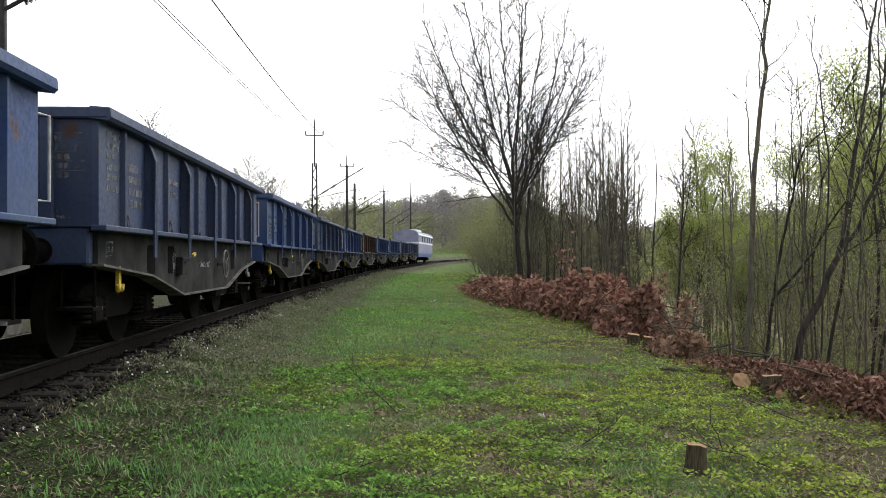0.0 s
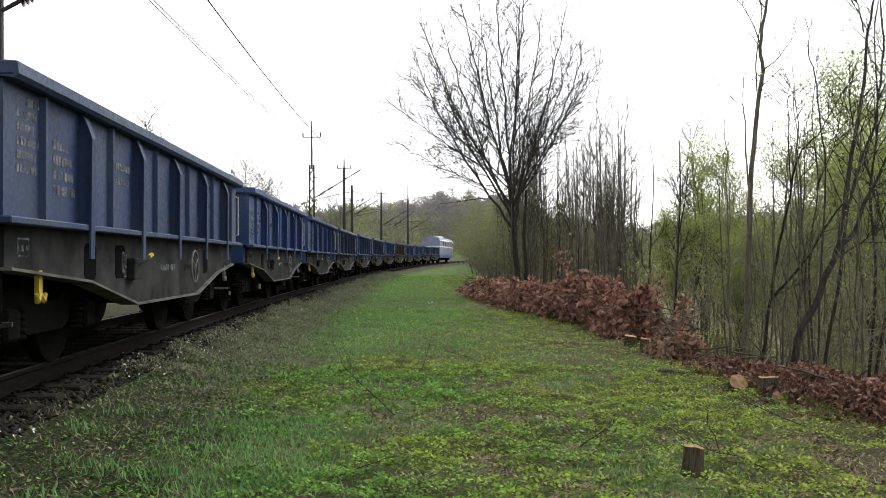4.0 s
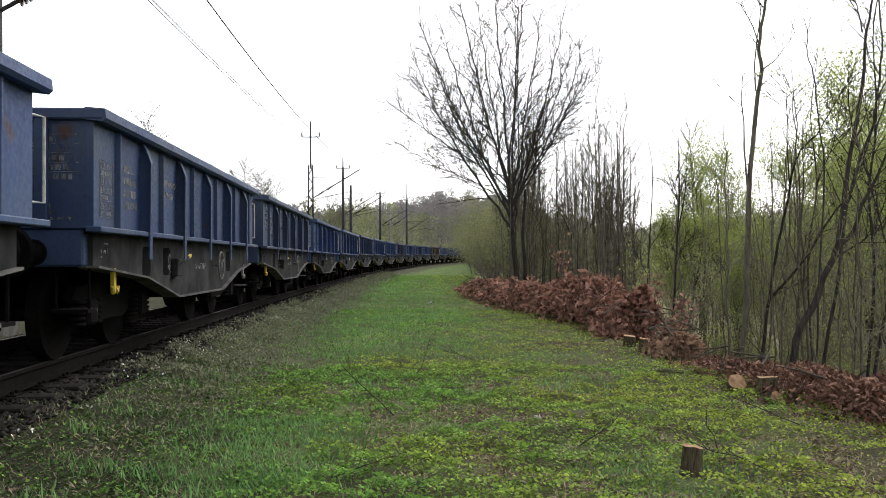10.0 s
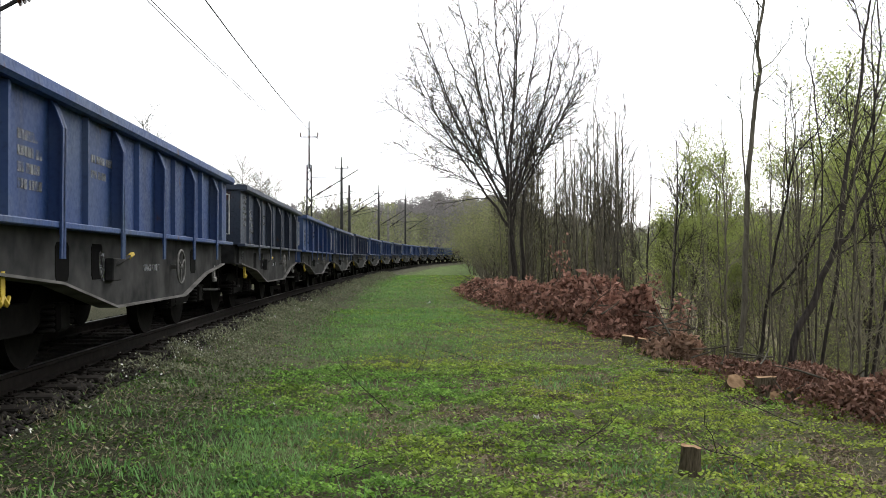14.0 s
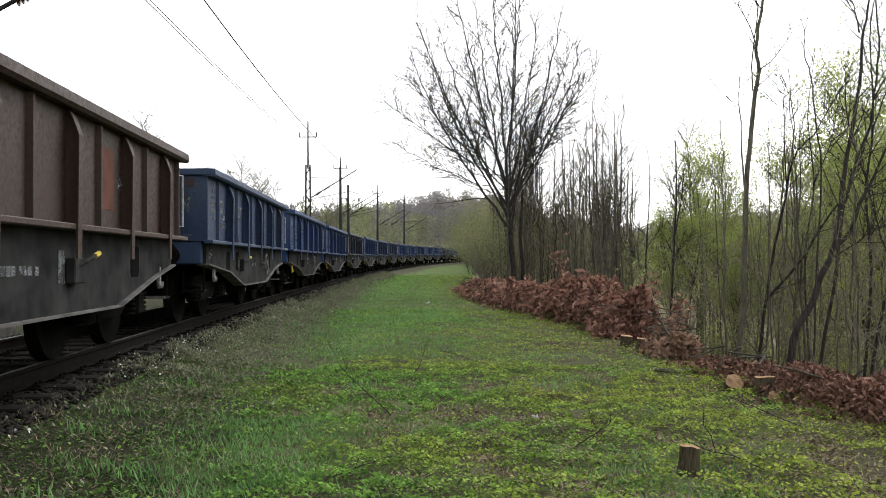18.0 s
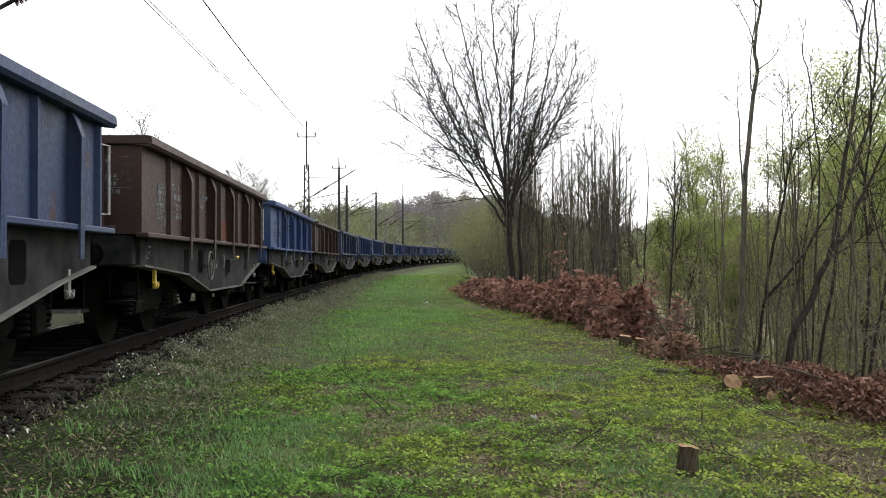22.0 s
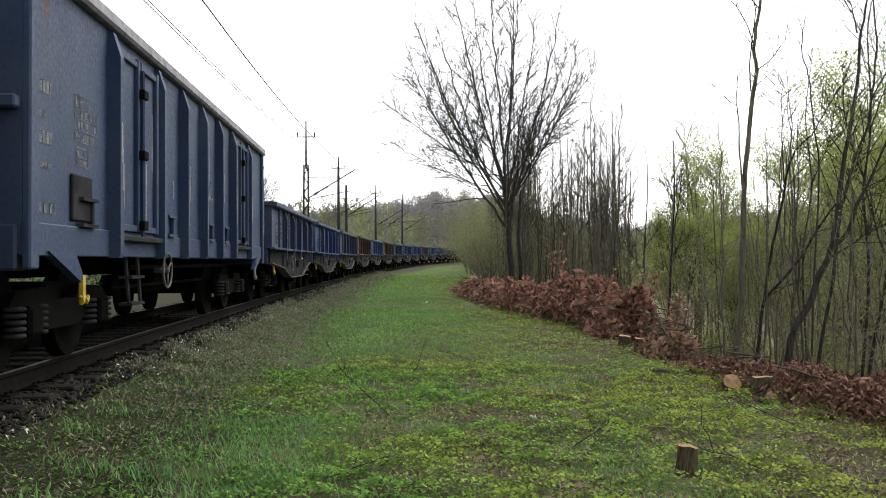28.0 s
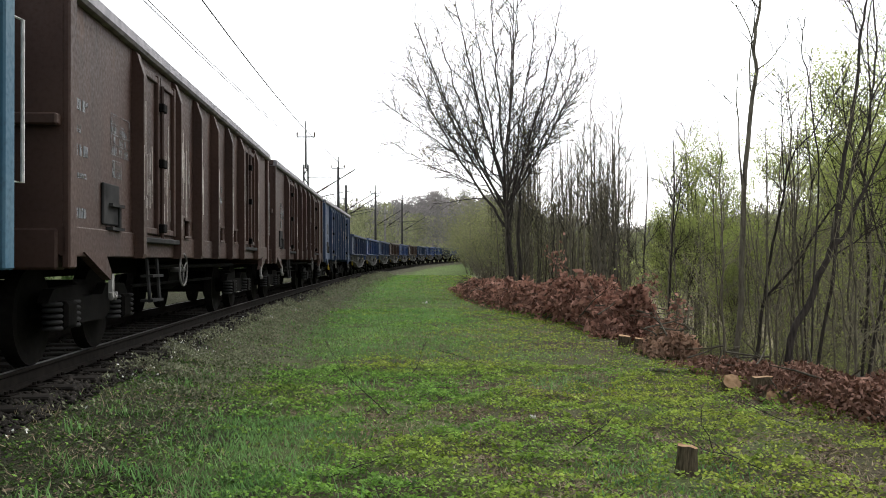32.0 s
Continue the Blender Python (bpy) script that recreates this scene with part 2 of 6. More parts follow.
def ground_material():
    """Grass, bare soil, cinders and leaf litter, by the distance from the track (uv x) and patches of noise."""
    m, n, l, bs = shader("ground_cover", 0.95)
    uv = n.new("ShaderNodeUVMap").outputs[0]
    sep = n.new("ShaderNodeSeparateXYZ")
    l.new(uv, sep.inputs[0])
    obj = n.new("ShaderNodeTexCoord").outputs["Object"]
    big, mid, fine = noise_node(n, l, 0.35, 5, obj), noise_node(n, l, 1.7, 6, obj), noise_node(n, l, 30, 10, obj)
    grass = ramp(n, l, mid, [(0.3, (0.1, 0.112, 0.058)), (0.5, (0.125, 0.18, 0.062)), (0.72, (0.175, 0.26, 0.085))])
    soil = ramp(n, l, fine, [(0.3, (0.03, 0.024, 0.016)), (0.5, (0.075, 0.06, 0.042)), (0.7, (0.15, 0.125, 0.09))])
    near = step(n, l, sep.outputs[1], 34.0, 20.0)
    worn = mix(n, l, step(n, l, big, 0.42, 0.62), mix(n, l, 0.55, grass, soil), soil)
    c = mix(n, l, near, grass, worn)
    c = mix(n, l, mix_value(n, l, step(n, l, fine, 0.5, 0.62), 0.6), c, (0.022, 0.022, 0.01))
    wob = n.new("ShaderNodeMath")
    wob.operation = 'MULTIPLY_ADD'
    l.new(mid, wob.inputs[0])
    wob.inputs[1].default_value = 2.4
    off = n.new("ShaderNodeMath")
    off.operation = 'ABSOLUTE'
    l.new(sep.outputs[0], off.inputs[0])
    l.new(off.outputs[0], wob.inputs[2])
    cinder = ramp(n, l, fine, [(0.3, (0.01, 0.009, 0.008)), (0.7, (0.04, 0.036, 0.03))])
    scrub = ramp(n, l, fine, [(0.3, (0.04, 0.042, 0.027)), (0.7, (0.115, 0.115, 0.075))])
    # Scrub near the camera is coloured darker to stand in for lens fall-off.
    vignetted_scrub = ramp(n, l, fine, [(0.3, (0.014, 0.016, 0.009)), (0.7, (0.045, 0.048, 0.028))])
    scrub = mix(n, l, step(n, l, sep.outputs[1], 7.0, 13.0), vignetted_scrub, scrub)
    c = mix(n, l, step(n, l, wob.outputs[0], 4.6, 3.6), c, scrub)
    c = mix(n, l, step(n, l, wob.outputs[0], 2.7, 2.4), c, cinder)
    leaves = ramp(n, l, fine, [(0.3, (0.15, 0.132, 0.086)), (0.7, (0.38, 0.33, 0.225))])
    c = mix(n, l, step(n, l, wob.outputs[0], 9.8, 10.8), c, leaves)
    far = ramp(n, l, big, [(0.35, (0.085, 0.085, 0.045)), (0.65, (0.13, 0.125, 0.065))])
    c = mix(n, l, step(n, l, wob.outputs[0], 30.0, 45.0), c, far)
    l.new(c, bs.inputs["Base Color"])
    bump(n, l, bs, fine, 0.9, 0.05)
    return m


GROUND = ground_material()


# ---- shapes ----
class Geo:
    """Vertices and faces of one mesh, with a material index a face."""

    def __init__(self):
        self.v, self.f, self.m = [], [], []

    def add(self, verts, faces, mi=0):
        k = len(self.v)
        self.v += [tuple(p) for p in verts]
        self.f += [tuple(i + k for i in f) for f in faces]
        self.m += [mi] * len(faces)
        return self

    def box(self, x0, x1, y0, y1, z0, z1, c=0.0, mi=0):
        if c <= 0:
            v = [(x, y, z) for x in (x0, x1) for y in (y0, y1) for z in (z0, z1)]
            return self.add(v, [(0, 1, 3, 2), (4, 6, 7, 5), (0, 4, 5, 1), (2, 3, 7, 6), (0, 2, 6, 4), (1, 5, 7, 3)], mi)
        bm = bmesh.new()
        bmesh.ops.create_cube(bm, size=1, matrix=Matrix.LocRotScale(((x0 + x1) / 2, (y0 + y1) / 2, (z0 + z1) / 2), None, (x1 - x0, y1 - y0, z1 - z0)))
        bmesh.ops.bevel(bm, geom=bm.edges[:], offset=c, segments=1, affect='EDGES')
        bm.verts.index_update()
        self.add([v.co for v in bm.verts], [[v.index for v in f.verts] for f in bm.faces], mi)
        bm.free()
        return self

    def prism(self, poly, axis, a, b, mi=0):
        """A flat outline pushed from a to b along an axis; the outline's two coordinates are the other axes in order."""
        n = len(poly)
        put = {"x": lambda p, t: (t, p[0], p[1]), "y": lambda p, t: (p[0], t, p[1]), "z": lambda p, t: (p[0], p[1], t)}[axis]
        v = [put(p, a) for p in poly] + [put(p, b) for p in poly]
        f = [(i, (i + 1) % n, n + (i + 1) % n, n + i) for i in range(n)] + [tuple(range(n))[::-1], tuple(range(n, 2 * n))]
        return self.add(v, f, mi)

    def tube(self, pts, radii, n=8, mi=0, caps=True):
        pts = [Vector(p) for p in pts]
        if not hasattr(radii, "__len__"):
            radii = [radii] * len(pts)
        v, f = [], []
        for i, p in enumerate(pts):
            d = (pts[min(i + 1, len(pts) - 1)] - pts[max(i - 1, 0)]).normalized()
            a = d.orthogonal().normalized() if i == 0 else (a - d * a.dot(d)).normalized()
            b = d.cross(a)
            v += [p + (a * math.cos(2 * math.pi * k / n) + b * math.sin(2 * math.pi * k / n)) * radii[i] for k in range(n)]
        for i in range(len(pts) - 1):
            f += [(i * n + k, i * n + (k + 1) % n, (i + 1) * n + (k + 1) % n, (i + 1) * n + k) for k in range(n)]
        if caps:
            f += [tuple(range(n))[::-1], tuple(range((len(pts) - 1) * n, len(pts) * n))]
        return self.add(v, f, mi)

    def ring(self, centre, axis, r, w, n=24, k=6, mi=0):
        """A torus round an axis through centre."""
        d = Vector(axis).normalized()
        a = d.orthogonal().normalized()
        b = d.cross(a)
        v, f = [], []
        for i in range(n):
            o = a * math.cos(2 * math.pi * i / n) + b * math.sin(2 * math.pi * i / n)
            for j in range(k):
                t = 2 * math.pi * j / k
                v.append(Vector(centre) + o * (r + w * math.cos(t)) + d * w * math.sin(t))
        for i in range(n):
            for j in range(k):
                f.append((i * k + j, ((i + 1) % n) * k + j, ((i + 1) % n) * k + (j + 1) % k, i * k + (j + 1) % k))
        return self.add(v, f, mi)

    def lathe(self, prof, centre, axis="x", n=24, mi=0):
        """A profile of (along, radius) turned round an axis."""
        v, f = [], []
        for t, r in prof:
            for k in range(n):
                c, s = r * math.cos(2 * math.pi * k / n), r * math.sin(2 * math.pi * k / n)
                p = (t, c, s) if axis == "x" else (c, t, s) if axis == "y" else (c, s, t)
                v.append((p[0] + centre[0], p[1] + centre[1], p[2] + centre[2]))
        m = len(prof)
        for i in range(m - 1):
            f += [(i * n + k, i * n + (k + 1) % n, (i + 1) * n + (k + 1) % n, (i + 1) * n + k) for k in range(n)]
        f += [tuple(range(n))[::-1], tuple(range((m - 1) * n, m * n))]
        return self.add(v, f, mi)

    def mesh(self, name, mats, smooth=False):
        me = bpy.data.meshes.new(name)
        me.from_pydata(self.v, [], self.f)
        for k in (mats if isinstance(mats, (list, tuple)) else [mats]):
            me.materials.append(k)
        if any(self.m):
            me.polygons.foreach_set("material_index", self.m)
        if smooth:
            me.polygons.foreach_set("use_smooth", [True] * len(self.f))
        me.update()
        return me


def part(name, geo, mats, parent, label="", smooth=False, kind=""):
    """Links the geometry as ONE mesh object under a thing or a part."""
    ob = new(name, geo.mesh(name, mats, smooth) if isinstance(geo, Geo) else geo)
    ob.parent = parent
    return tagged(ob, label, kind=kind)


def thing(name, label, category, group="", m=None, kind=""):
    ob = tagged(new(name), label, category, group, kind)
    ob.empty_display_size = 0.2
    if m is not None:
        ob.matrix_basis = m
    return ob


def quads(name, centres, ups, sides, mats, kind=None):
    """Many four-cornered leaves from arrays: centres, half-length vectors and half-width vectors."""
    c, u, s = (np.asarray(a, float) for a in (centres, ups, sides))
    n = len(c)
    v = np.empty((n, 4, 3))
    v[:, 0], v[:, 1], v[:, 2], v[:, 3] = c - u, c + s - 0.1 * u, c + u, c - s - 0.1 * u
    return soup(name, v.reshape(-1, 3), np.arange(4 * n).reshape(-1, 4), mats)


def soup(name, verts, faces, mats):
    """A mesh from numpy arrays, all faces with the same number of corners."""
    me = bpy.data.meshes.new(name)
    k = faces.shape[1]
    me.vertices.add(len(verts))
    me.vertices.foreach_set("co", np.asarray(verts, np.float32).ravel())
    me.loops.add(faces.size)
    me.loops.foreach_set("vertex_index", faces.astype(np.int32).ravel())
    me.polygons.add(len(faces))
    me.polygons.foreach_set("loop_start", np.arange(0, faces.size, k, dtype=np.int32))
    me.materials.append(mats)
    me.update(calc_edges=True)
    me.validate()
    return me


def patches(x, y, size, seed):
    """Smooth random values from 0 to 1 over the plane, with patches of that size."""
    g = np.random.default_rng(seed).random((64, 64))
    u, v = np.asarray(x) / size, np.asarray(y) / size
    i, j = np.floor(u).astype(int), np.floor(v).astype(int)
    a, b = u - i, v - j
    a, b = a * a * (3 - 2 * a), b * b * (3 - 2 * b)
    at = lambda p, q: g[p % 64, q % 64]
    return (at(i, j) * (1 - a) + at(i + 1, j) * a) * (1 - b) + (at(i, j + 1) * (1 - a) + at(i + 1, j + 1) * a) * b


# ---- the line of the track ----
DS = 0.5
SS = np.arange(-400, 1600 + DS, DS)
BEND = np.interp(SS, [-60, 0, 25, 50, 80, 115, 160, 230, 300], [0, 0.00072, 0.00122, 0.00146, 0.00125, 0.00157, 0.00157, 0.0015, 0])
ZERO = int(round(400 / DS))
HEAD = np.cumsum(BEND) * DS
HEAD += radians(-4.21) - HEAD[ZERO]
TX, TY = np.cumsum(np.sin(HEAD)) * DS, np.cumsum(np.cos(HEAD)) * DS
TX, TY = TX - TX[ZERO] - 4.02, TY - TY[ZERO]


def place(s, l=0.0):
    """World x, y of a point s metres along the track and l metres to its right; works on arrays."""
    h = np.interp(s, SS, HEAD)
    return np.interp(s, SS, TX) + l * np.cos(h), np.interp(s, SS, TY) - l * np.sin(h)


def rise(s):
    """The line climbs a little in the distance."""
    return np.interp(s, [40, 70, 100, 130, 165, 330], [0, 0.15, 0.33, 0.55, 0.8, 1.8])


def on_track(s, l=0.0, z=0.0):
    x, y = place(s, l)
    return pose(float(x), float(y), z + float(rise(s)), 0, 0, -math.degrees(float(np.interp(s, SS, HEAD))))


PROFILE_L = [-900, -300, -120, -40, -9, -5, -2.9, -1.75, 0.85, 1.0, 1.3, 1.8, 2.9, 5.5, 8.3, 9.6, 13, 20, 32, 50, 75, 120, 180, 300, 500]
PROFILE_Z = [9, 5, 1.6, 0.5, 0.75, 0.15, -0.5, -0.2, -0.2, -0.205, -0.235, -0.325, -0.48, -0.47, -0.52, -0.85, -2.6, -4.8, -6.0, -4.5, 0.0, 8.0, 12, 15, 16]


def ground_z(s, l):
    """Height of the ground; works on arrays."""
    x, y = place(s, l)
    z = np.interp(l, PROFILE_L, PROFILE_Z) + rise(s)
    near = np.clip((np.abs(l) - 2.6) / 1.0, 0, 1)
    z = z + near * (0.016 * np.sin(1.3 * x + 0.7 * y) * np.cos(0.9 * y - 0.5 * x) + 0.012 * np.sin(3.1 * x - 1.2) * np.sin(2.7 * y))
    hill = 22 * np.exp(-((x - 30) / 60) ** 2 - ((y - 430) / 130) ** 2) + 2 * np.exp(-((x + 110) / 90) ** 2 - ((y - 420) / 120) ** 2)
    return z + hill * np.clip((np.abs(l) - 8) / 60, 0, 1)


# ---- ground ----
def build_ground():
    s = np.concatenate([np.arange(-300, -20, 20), np.arange(-20, 60, 0.5), np.arange(60, 200, 2), np.arange(200, 800, 15), [800, 1000, 1250, 1500]])
    l = np.concatenate([[-900, -600, -400, -300, -220, -160, -120, -80, -60, -40, -30, -20, -14, -9], np.arange(-6, 12, 0.3), np.arange(12, 40, 1.5), np.arange(40, 180, 6), [180, 220, 300, 400, 500]])
    S, Lg = np.meshgrid(s, l, indexing="ij")
    x, y = place(S, Lg)
    z = ground_z(S, Lg)
    rng = np.random.default_rng(3)
    z = z + rng.normal(0, 0.012, z.shape) * (np.abs(Lg) > 2.4)
    ns, nl = S.shape
    i = np.arange(ns * nl).reshape(ns, nl)
    f = np.stack([i[:-1, :-1], i[:-1, 1:], i[1:, 1:], i[1:, :-1]], -1).reshape(-1, 4)
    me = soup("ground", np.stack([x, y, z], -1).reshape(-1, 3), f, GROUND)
    uv = me.uv_layers.new(name="line")
    co = np.stack([np.where(Lg < -1.7, 1.7 + (-Lg - 1.7) * 0.22, Lg), S], -1).reshape(-1, 2)[f.ravel()]
    uv.data.foreach_set("uv", co.astype(np.float32).ravel())
    me.polygons.foreach_set("use_smooth", [True] * len(me.polygons))
    tagged(new("ground", me), "grassy railway embankment with weeds, bare soil and dead leaves", "ground", kind="structure")


build_ground()


# ---- track ----
def build_rail(l, label):
    """A flat-bottomed rail swept along the line: foot, web and head, with a polished top."""
    prof = [(-0.07, -0.165), (0.07, -0.165), (0.07, -0.15), (0.012, -0.13), (0.012, -0.045), (0.036, -0.03), (0.036, -0.006), (0.026, 0.0),
            (-0.026, 0.0), (-0.036, -0.006), (-0.036, -0.03), (-0.012, -0.045), (-0.012, -0.13), (-0.07, -0.15)]
    s = np.concatenate([np.arange(-120, 0, 6), np.arange(0, 60, 1.5), np.arange(60, 330, 4)])
    g = Geo()
    n = len(prof)
    for k in s:
        for a, b in prof:
            x, y = place(k, l + a)
            g.v.append((float(x), float(y), b + float(rise(k))))
    for i in range(len(s) - 1):
        for j in range(n):
            g.f.append((i * n + j, i * n + (j + 1) % n, (i + 1) * n + (j + 1) % n, (i + 1) * n + j))
            g.m.append(1 if j == 7 else 0)
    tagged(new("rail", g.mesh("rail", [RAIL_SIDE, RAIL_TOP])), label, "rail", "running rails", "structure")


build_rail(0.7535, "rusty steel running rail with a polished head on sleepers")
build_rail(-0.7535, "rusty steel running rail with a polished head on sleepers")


def build_sleepers():
    bed = tagged(thing("sleeper_row", "dark wooden sleepers sunk in stone ballast", "sleepers", kind="structure"))
    me = Geo().box(-1.24, 1.24, -0.125, 0.125, -0.33, -0.172, 0.015).mesh("sleeper", TIE)
    plate = Geo().box(-0.15, 0.15, -0.09, 0.09, -0.172, -0.158, 0.004)
    for sx in (-1, 1):
        plate.tube([(sx * 0.105, 0.055, -0.17), (sx * 0.105, 0.055, -0.13)], 0.018, 6).tube([(sx * 0.105, -0.055, -0.17), (sx * 0.105, -0.055, -0.13)], 0.018, 6)
    plate = plate.mesh("base_plate", RAIL_SIDE)
    for i in range(190):
        s = -6 + i * 0.62
        t = new("sleeper", me)
        t.parent = bed
        t.matrix_basis = on_track(s) @ pose(0, 0, 0, 0, 0, random.uniform(-0.8, 0.8))
        if s < 36:
            for l in (-0.7535, 0.7535):
                p = new("base_plate", plate)
                p.parent = t
                p.matrix_basis = pose(l, 0, 0)


build_sleepers()


def build_ballast():
    """Loose stones on and beside the track bed."""
    rng = np.random.default_rng(5)
    n = 26000
    s = 2 + 75 * rng.random(n) ** 1.6
    l = np.where(rng.random(n) < 0.55, rng.uniform(0.9, 1.4, n), rng.uniform(-2.6, 1.3, n))
    ok = ~((np.abs(np.abs(l) - 0.7535) < 0.11))
    s, l = s[ok], l[ok]
    n = len(s)
    x, y = place(s, l)
    r = rng.uniform(0.012, 0.034, n)
    z = ground_z(s, l) + r * 0.4
    ico = np.array([(1, 0, 0), (-1, 0, 0), (0, 1, 0), (0, -1, 0), (0, 0, 1), (0, 0, -1)], float)
    tri = np.array([(0, 2, 4), (2, 1, 4), (1, 3, 4), (3, 0, 4), (2, 0, 5), (1, 2, 5), (3, 1, 5), (0, 3, 5)])
    jit = ico[None] * (1 + rng.uniform(-0.35, 0.35, (n, 6, 1))) + rng.normal(0, 0.22, (n, 6, 3))
    v = np.stack([x, y, z], -1)[:, None] + jit * r[:, None, None] * np.array([1.2, 1.2, 0.8])
    f = (np.arange(n)[:, None, None] * 6 + tri[None]).reshape(-1, 3)
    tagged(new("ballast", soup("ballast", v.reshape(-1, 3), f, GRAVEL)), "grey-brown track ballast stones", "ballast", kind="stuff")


build_ballast()


# ---- overhead line ----
def build_mast(s, l, top, lattice_top, kind, arm=True, arm_z=7.0, reach=3.4, tee=True, steady=True):
    x, y = place(s, l)
    base = float(ground_z(np.float64(s), np.float64(l)))
    m = thing("catenary_mast", "dark steel lattice mast that carries the overhead line" if kind == "lattice" else "weathered concrete mast beside the overhead line",
              "mast", "overhead line masts", on_track(s, l, base - float(rise(s))))
    part("footing", Geo().box(-0.4, 0.4, -0.4, 0.4, -0.6, 0.22, 0.04), CONCRETE, m, "grey concrete footing")
    zt = lattice_top - base
    if kind == "lattice":
        w0, w1 = 0.19, 0.14
        for sx in (-1, 1):
            part("leg", Geo().prism([(sx * w0 - 0.045, -0.05), (sx * w0 + 0.045, -0.05), (sx * w0 + 0.045, 0.05), (sx * w0 - 0.045, 0.05)], "z", 0.1, 0.6)
                 .tube([(sx * w0, 0, 0.3), (sx * w1, 0, zt)], 0.075, 4), MAST, m)
        k = int(zt / 0.62)
        for i in range(k):
            z0, z1 = 0.4 + (zt - 0.5) * i / k, 0.4 + (zt - 0.5) * (i + 0.8) / k
            wa, wb = w0 + (w1 - w0) * z0 / zt, w0 + (w1 - w0) * z1 / zt
            d = 1 if i % 2 else -1
            part("lacing", Geo().tube([(-d * wa, 0.02, z0), (d * wb, 0.02, z1)], 0.05, 4), MAST, m)
    else:
        part("post", Geo().tube([(0, 0, 0), (0, 0, zt)], [0.16, 0.11], 10), CONCRETE if kind == "pale" else MAST, m, smooth=True)
    if top > lattice_top:
        part("top_pole", Geo().tube([(0, 0, zt - 0.3), (0, 0, top - base)], [0.075, 0.05], 6), MAST, m)
        if tee:
            za = top - base - 1.1
            part("cross_arm", Geo().box(-0.62, 0.62, -0.03, 0.03, za - 0.035, za + 0.035), MAST, m)
            for sx in (-0.6, 0.6):
                part("insulator", Geo().lathe([(za, 0.02), (za + 0.06, 0.06), (za + 0.14, 0.045), (za + 0.22, 0.065), (za + 0.34, 0.03)], (sx, 0, 0), "z", 8), PORCELAIN, m)
    if arm:
        a0, a1 = arm_z - 1.6 - base, arm_z + 0.35 - base
        part("cantilever", Geo().tube([(0.18, 0, a0), (reach, 0, a1)], 0.04, 6), MAST, m)
        for q in (0.12, 0.3):
            cx, cz = 0.18 + (reach - 0.18) * q, a0 + (a1 - a0) * q
            g = Geo()
            for i in range(5):
                g.lathe([(-0.03, 0.04), (0.0, 0.15), (0.03, 0.04)], (cx + 0.08 * i, 0, cz + 0.08 * i * (a1 - a0) / reach), "x", 10)
            part("insulator", g, PORCELAIN, m)
        if not steady:
            return m
        part("stay", Geo().tube([(0.15, 0, a1 - 0.55), (reach * 0.7, 0, a0 + (a1 - a0) * 0.7)], 0.022, 5), MAST, m)
        part("registration_arm", Geo().tube([(0.18, 0, a0 - 0.1), (reach * 0.85, 0, 5.75 - base), (reach + 0.1, 0, 5.55 - base)], 0.024, 5), MAST, m)
    return m


build_mast(17.3, -3.54, 9.4, 8.2, "lattice", True, 7.35, 3.6, False, False)
build_mast(62, -2.95, 10.6, 7.6, "lattice", True, 6.9)
build_mast(83, -3.5, 10.6, 9.6, "post", True, 6.9)
build_mast(86, -3.2, 8.2, 8.2, "post", True, 6.9, 3.2, False)
build_mast(110, -3.4, 10.3, 9.3, "post", True, 6.9, 3.4)
build_mast(113.5, -2.7, 7.9, 7.9, "pale", True, 6.8, 3.0, False)
build_mast(134, -3.3, 12.5, 10.0, "post", True, 7.0, 3.4, False)


def build_wire(side, z, r, label, name="contact_wire", sag=0.0, gap=0.0):
    """A wire along the track; side gives its stagger at places along the line."""
    s = np.concatenate([np.arange(-60, 140, 4), np.arange(140, 330, 10)])
    x, y = place(s, np.interp(s, *side) + gap)
    span = ((s - 17.3) % 45) / 45
    tagged(new(name, Geo().tube([(float(a), float(b), z + 0.6 * float(q) - sag * 4 * float(c) * (1 - float(c))) for a, b, c, q in zip(x, y, span, rise(s))], r, 5).mesh(name, WIRE)),
           label, "wire", "overhead wires")


STAGGER = ([-40, 17, 36, 62, 83, 110, 134], [0.3, -0.22, 0.3, -0.2, 0.25, -0.2, 0.2])
build_wire(STAGGER, 5.6, 0.009, "thin grey contact wire over the track")
build_wire(STAGGER, 5.6, 0.009, "thin grey contact wire over the track", gap=0.08)
build_wire(([0, 20, 50, 83, 134], [-0.2, -0.2, 0.06, 0.0, 0.0]), 7.05, 0.018, "dark stranded messenger wire over the track", "messenger_wire", 0.15)


# ---- train ----
WHEEL_R = 0.46


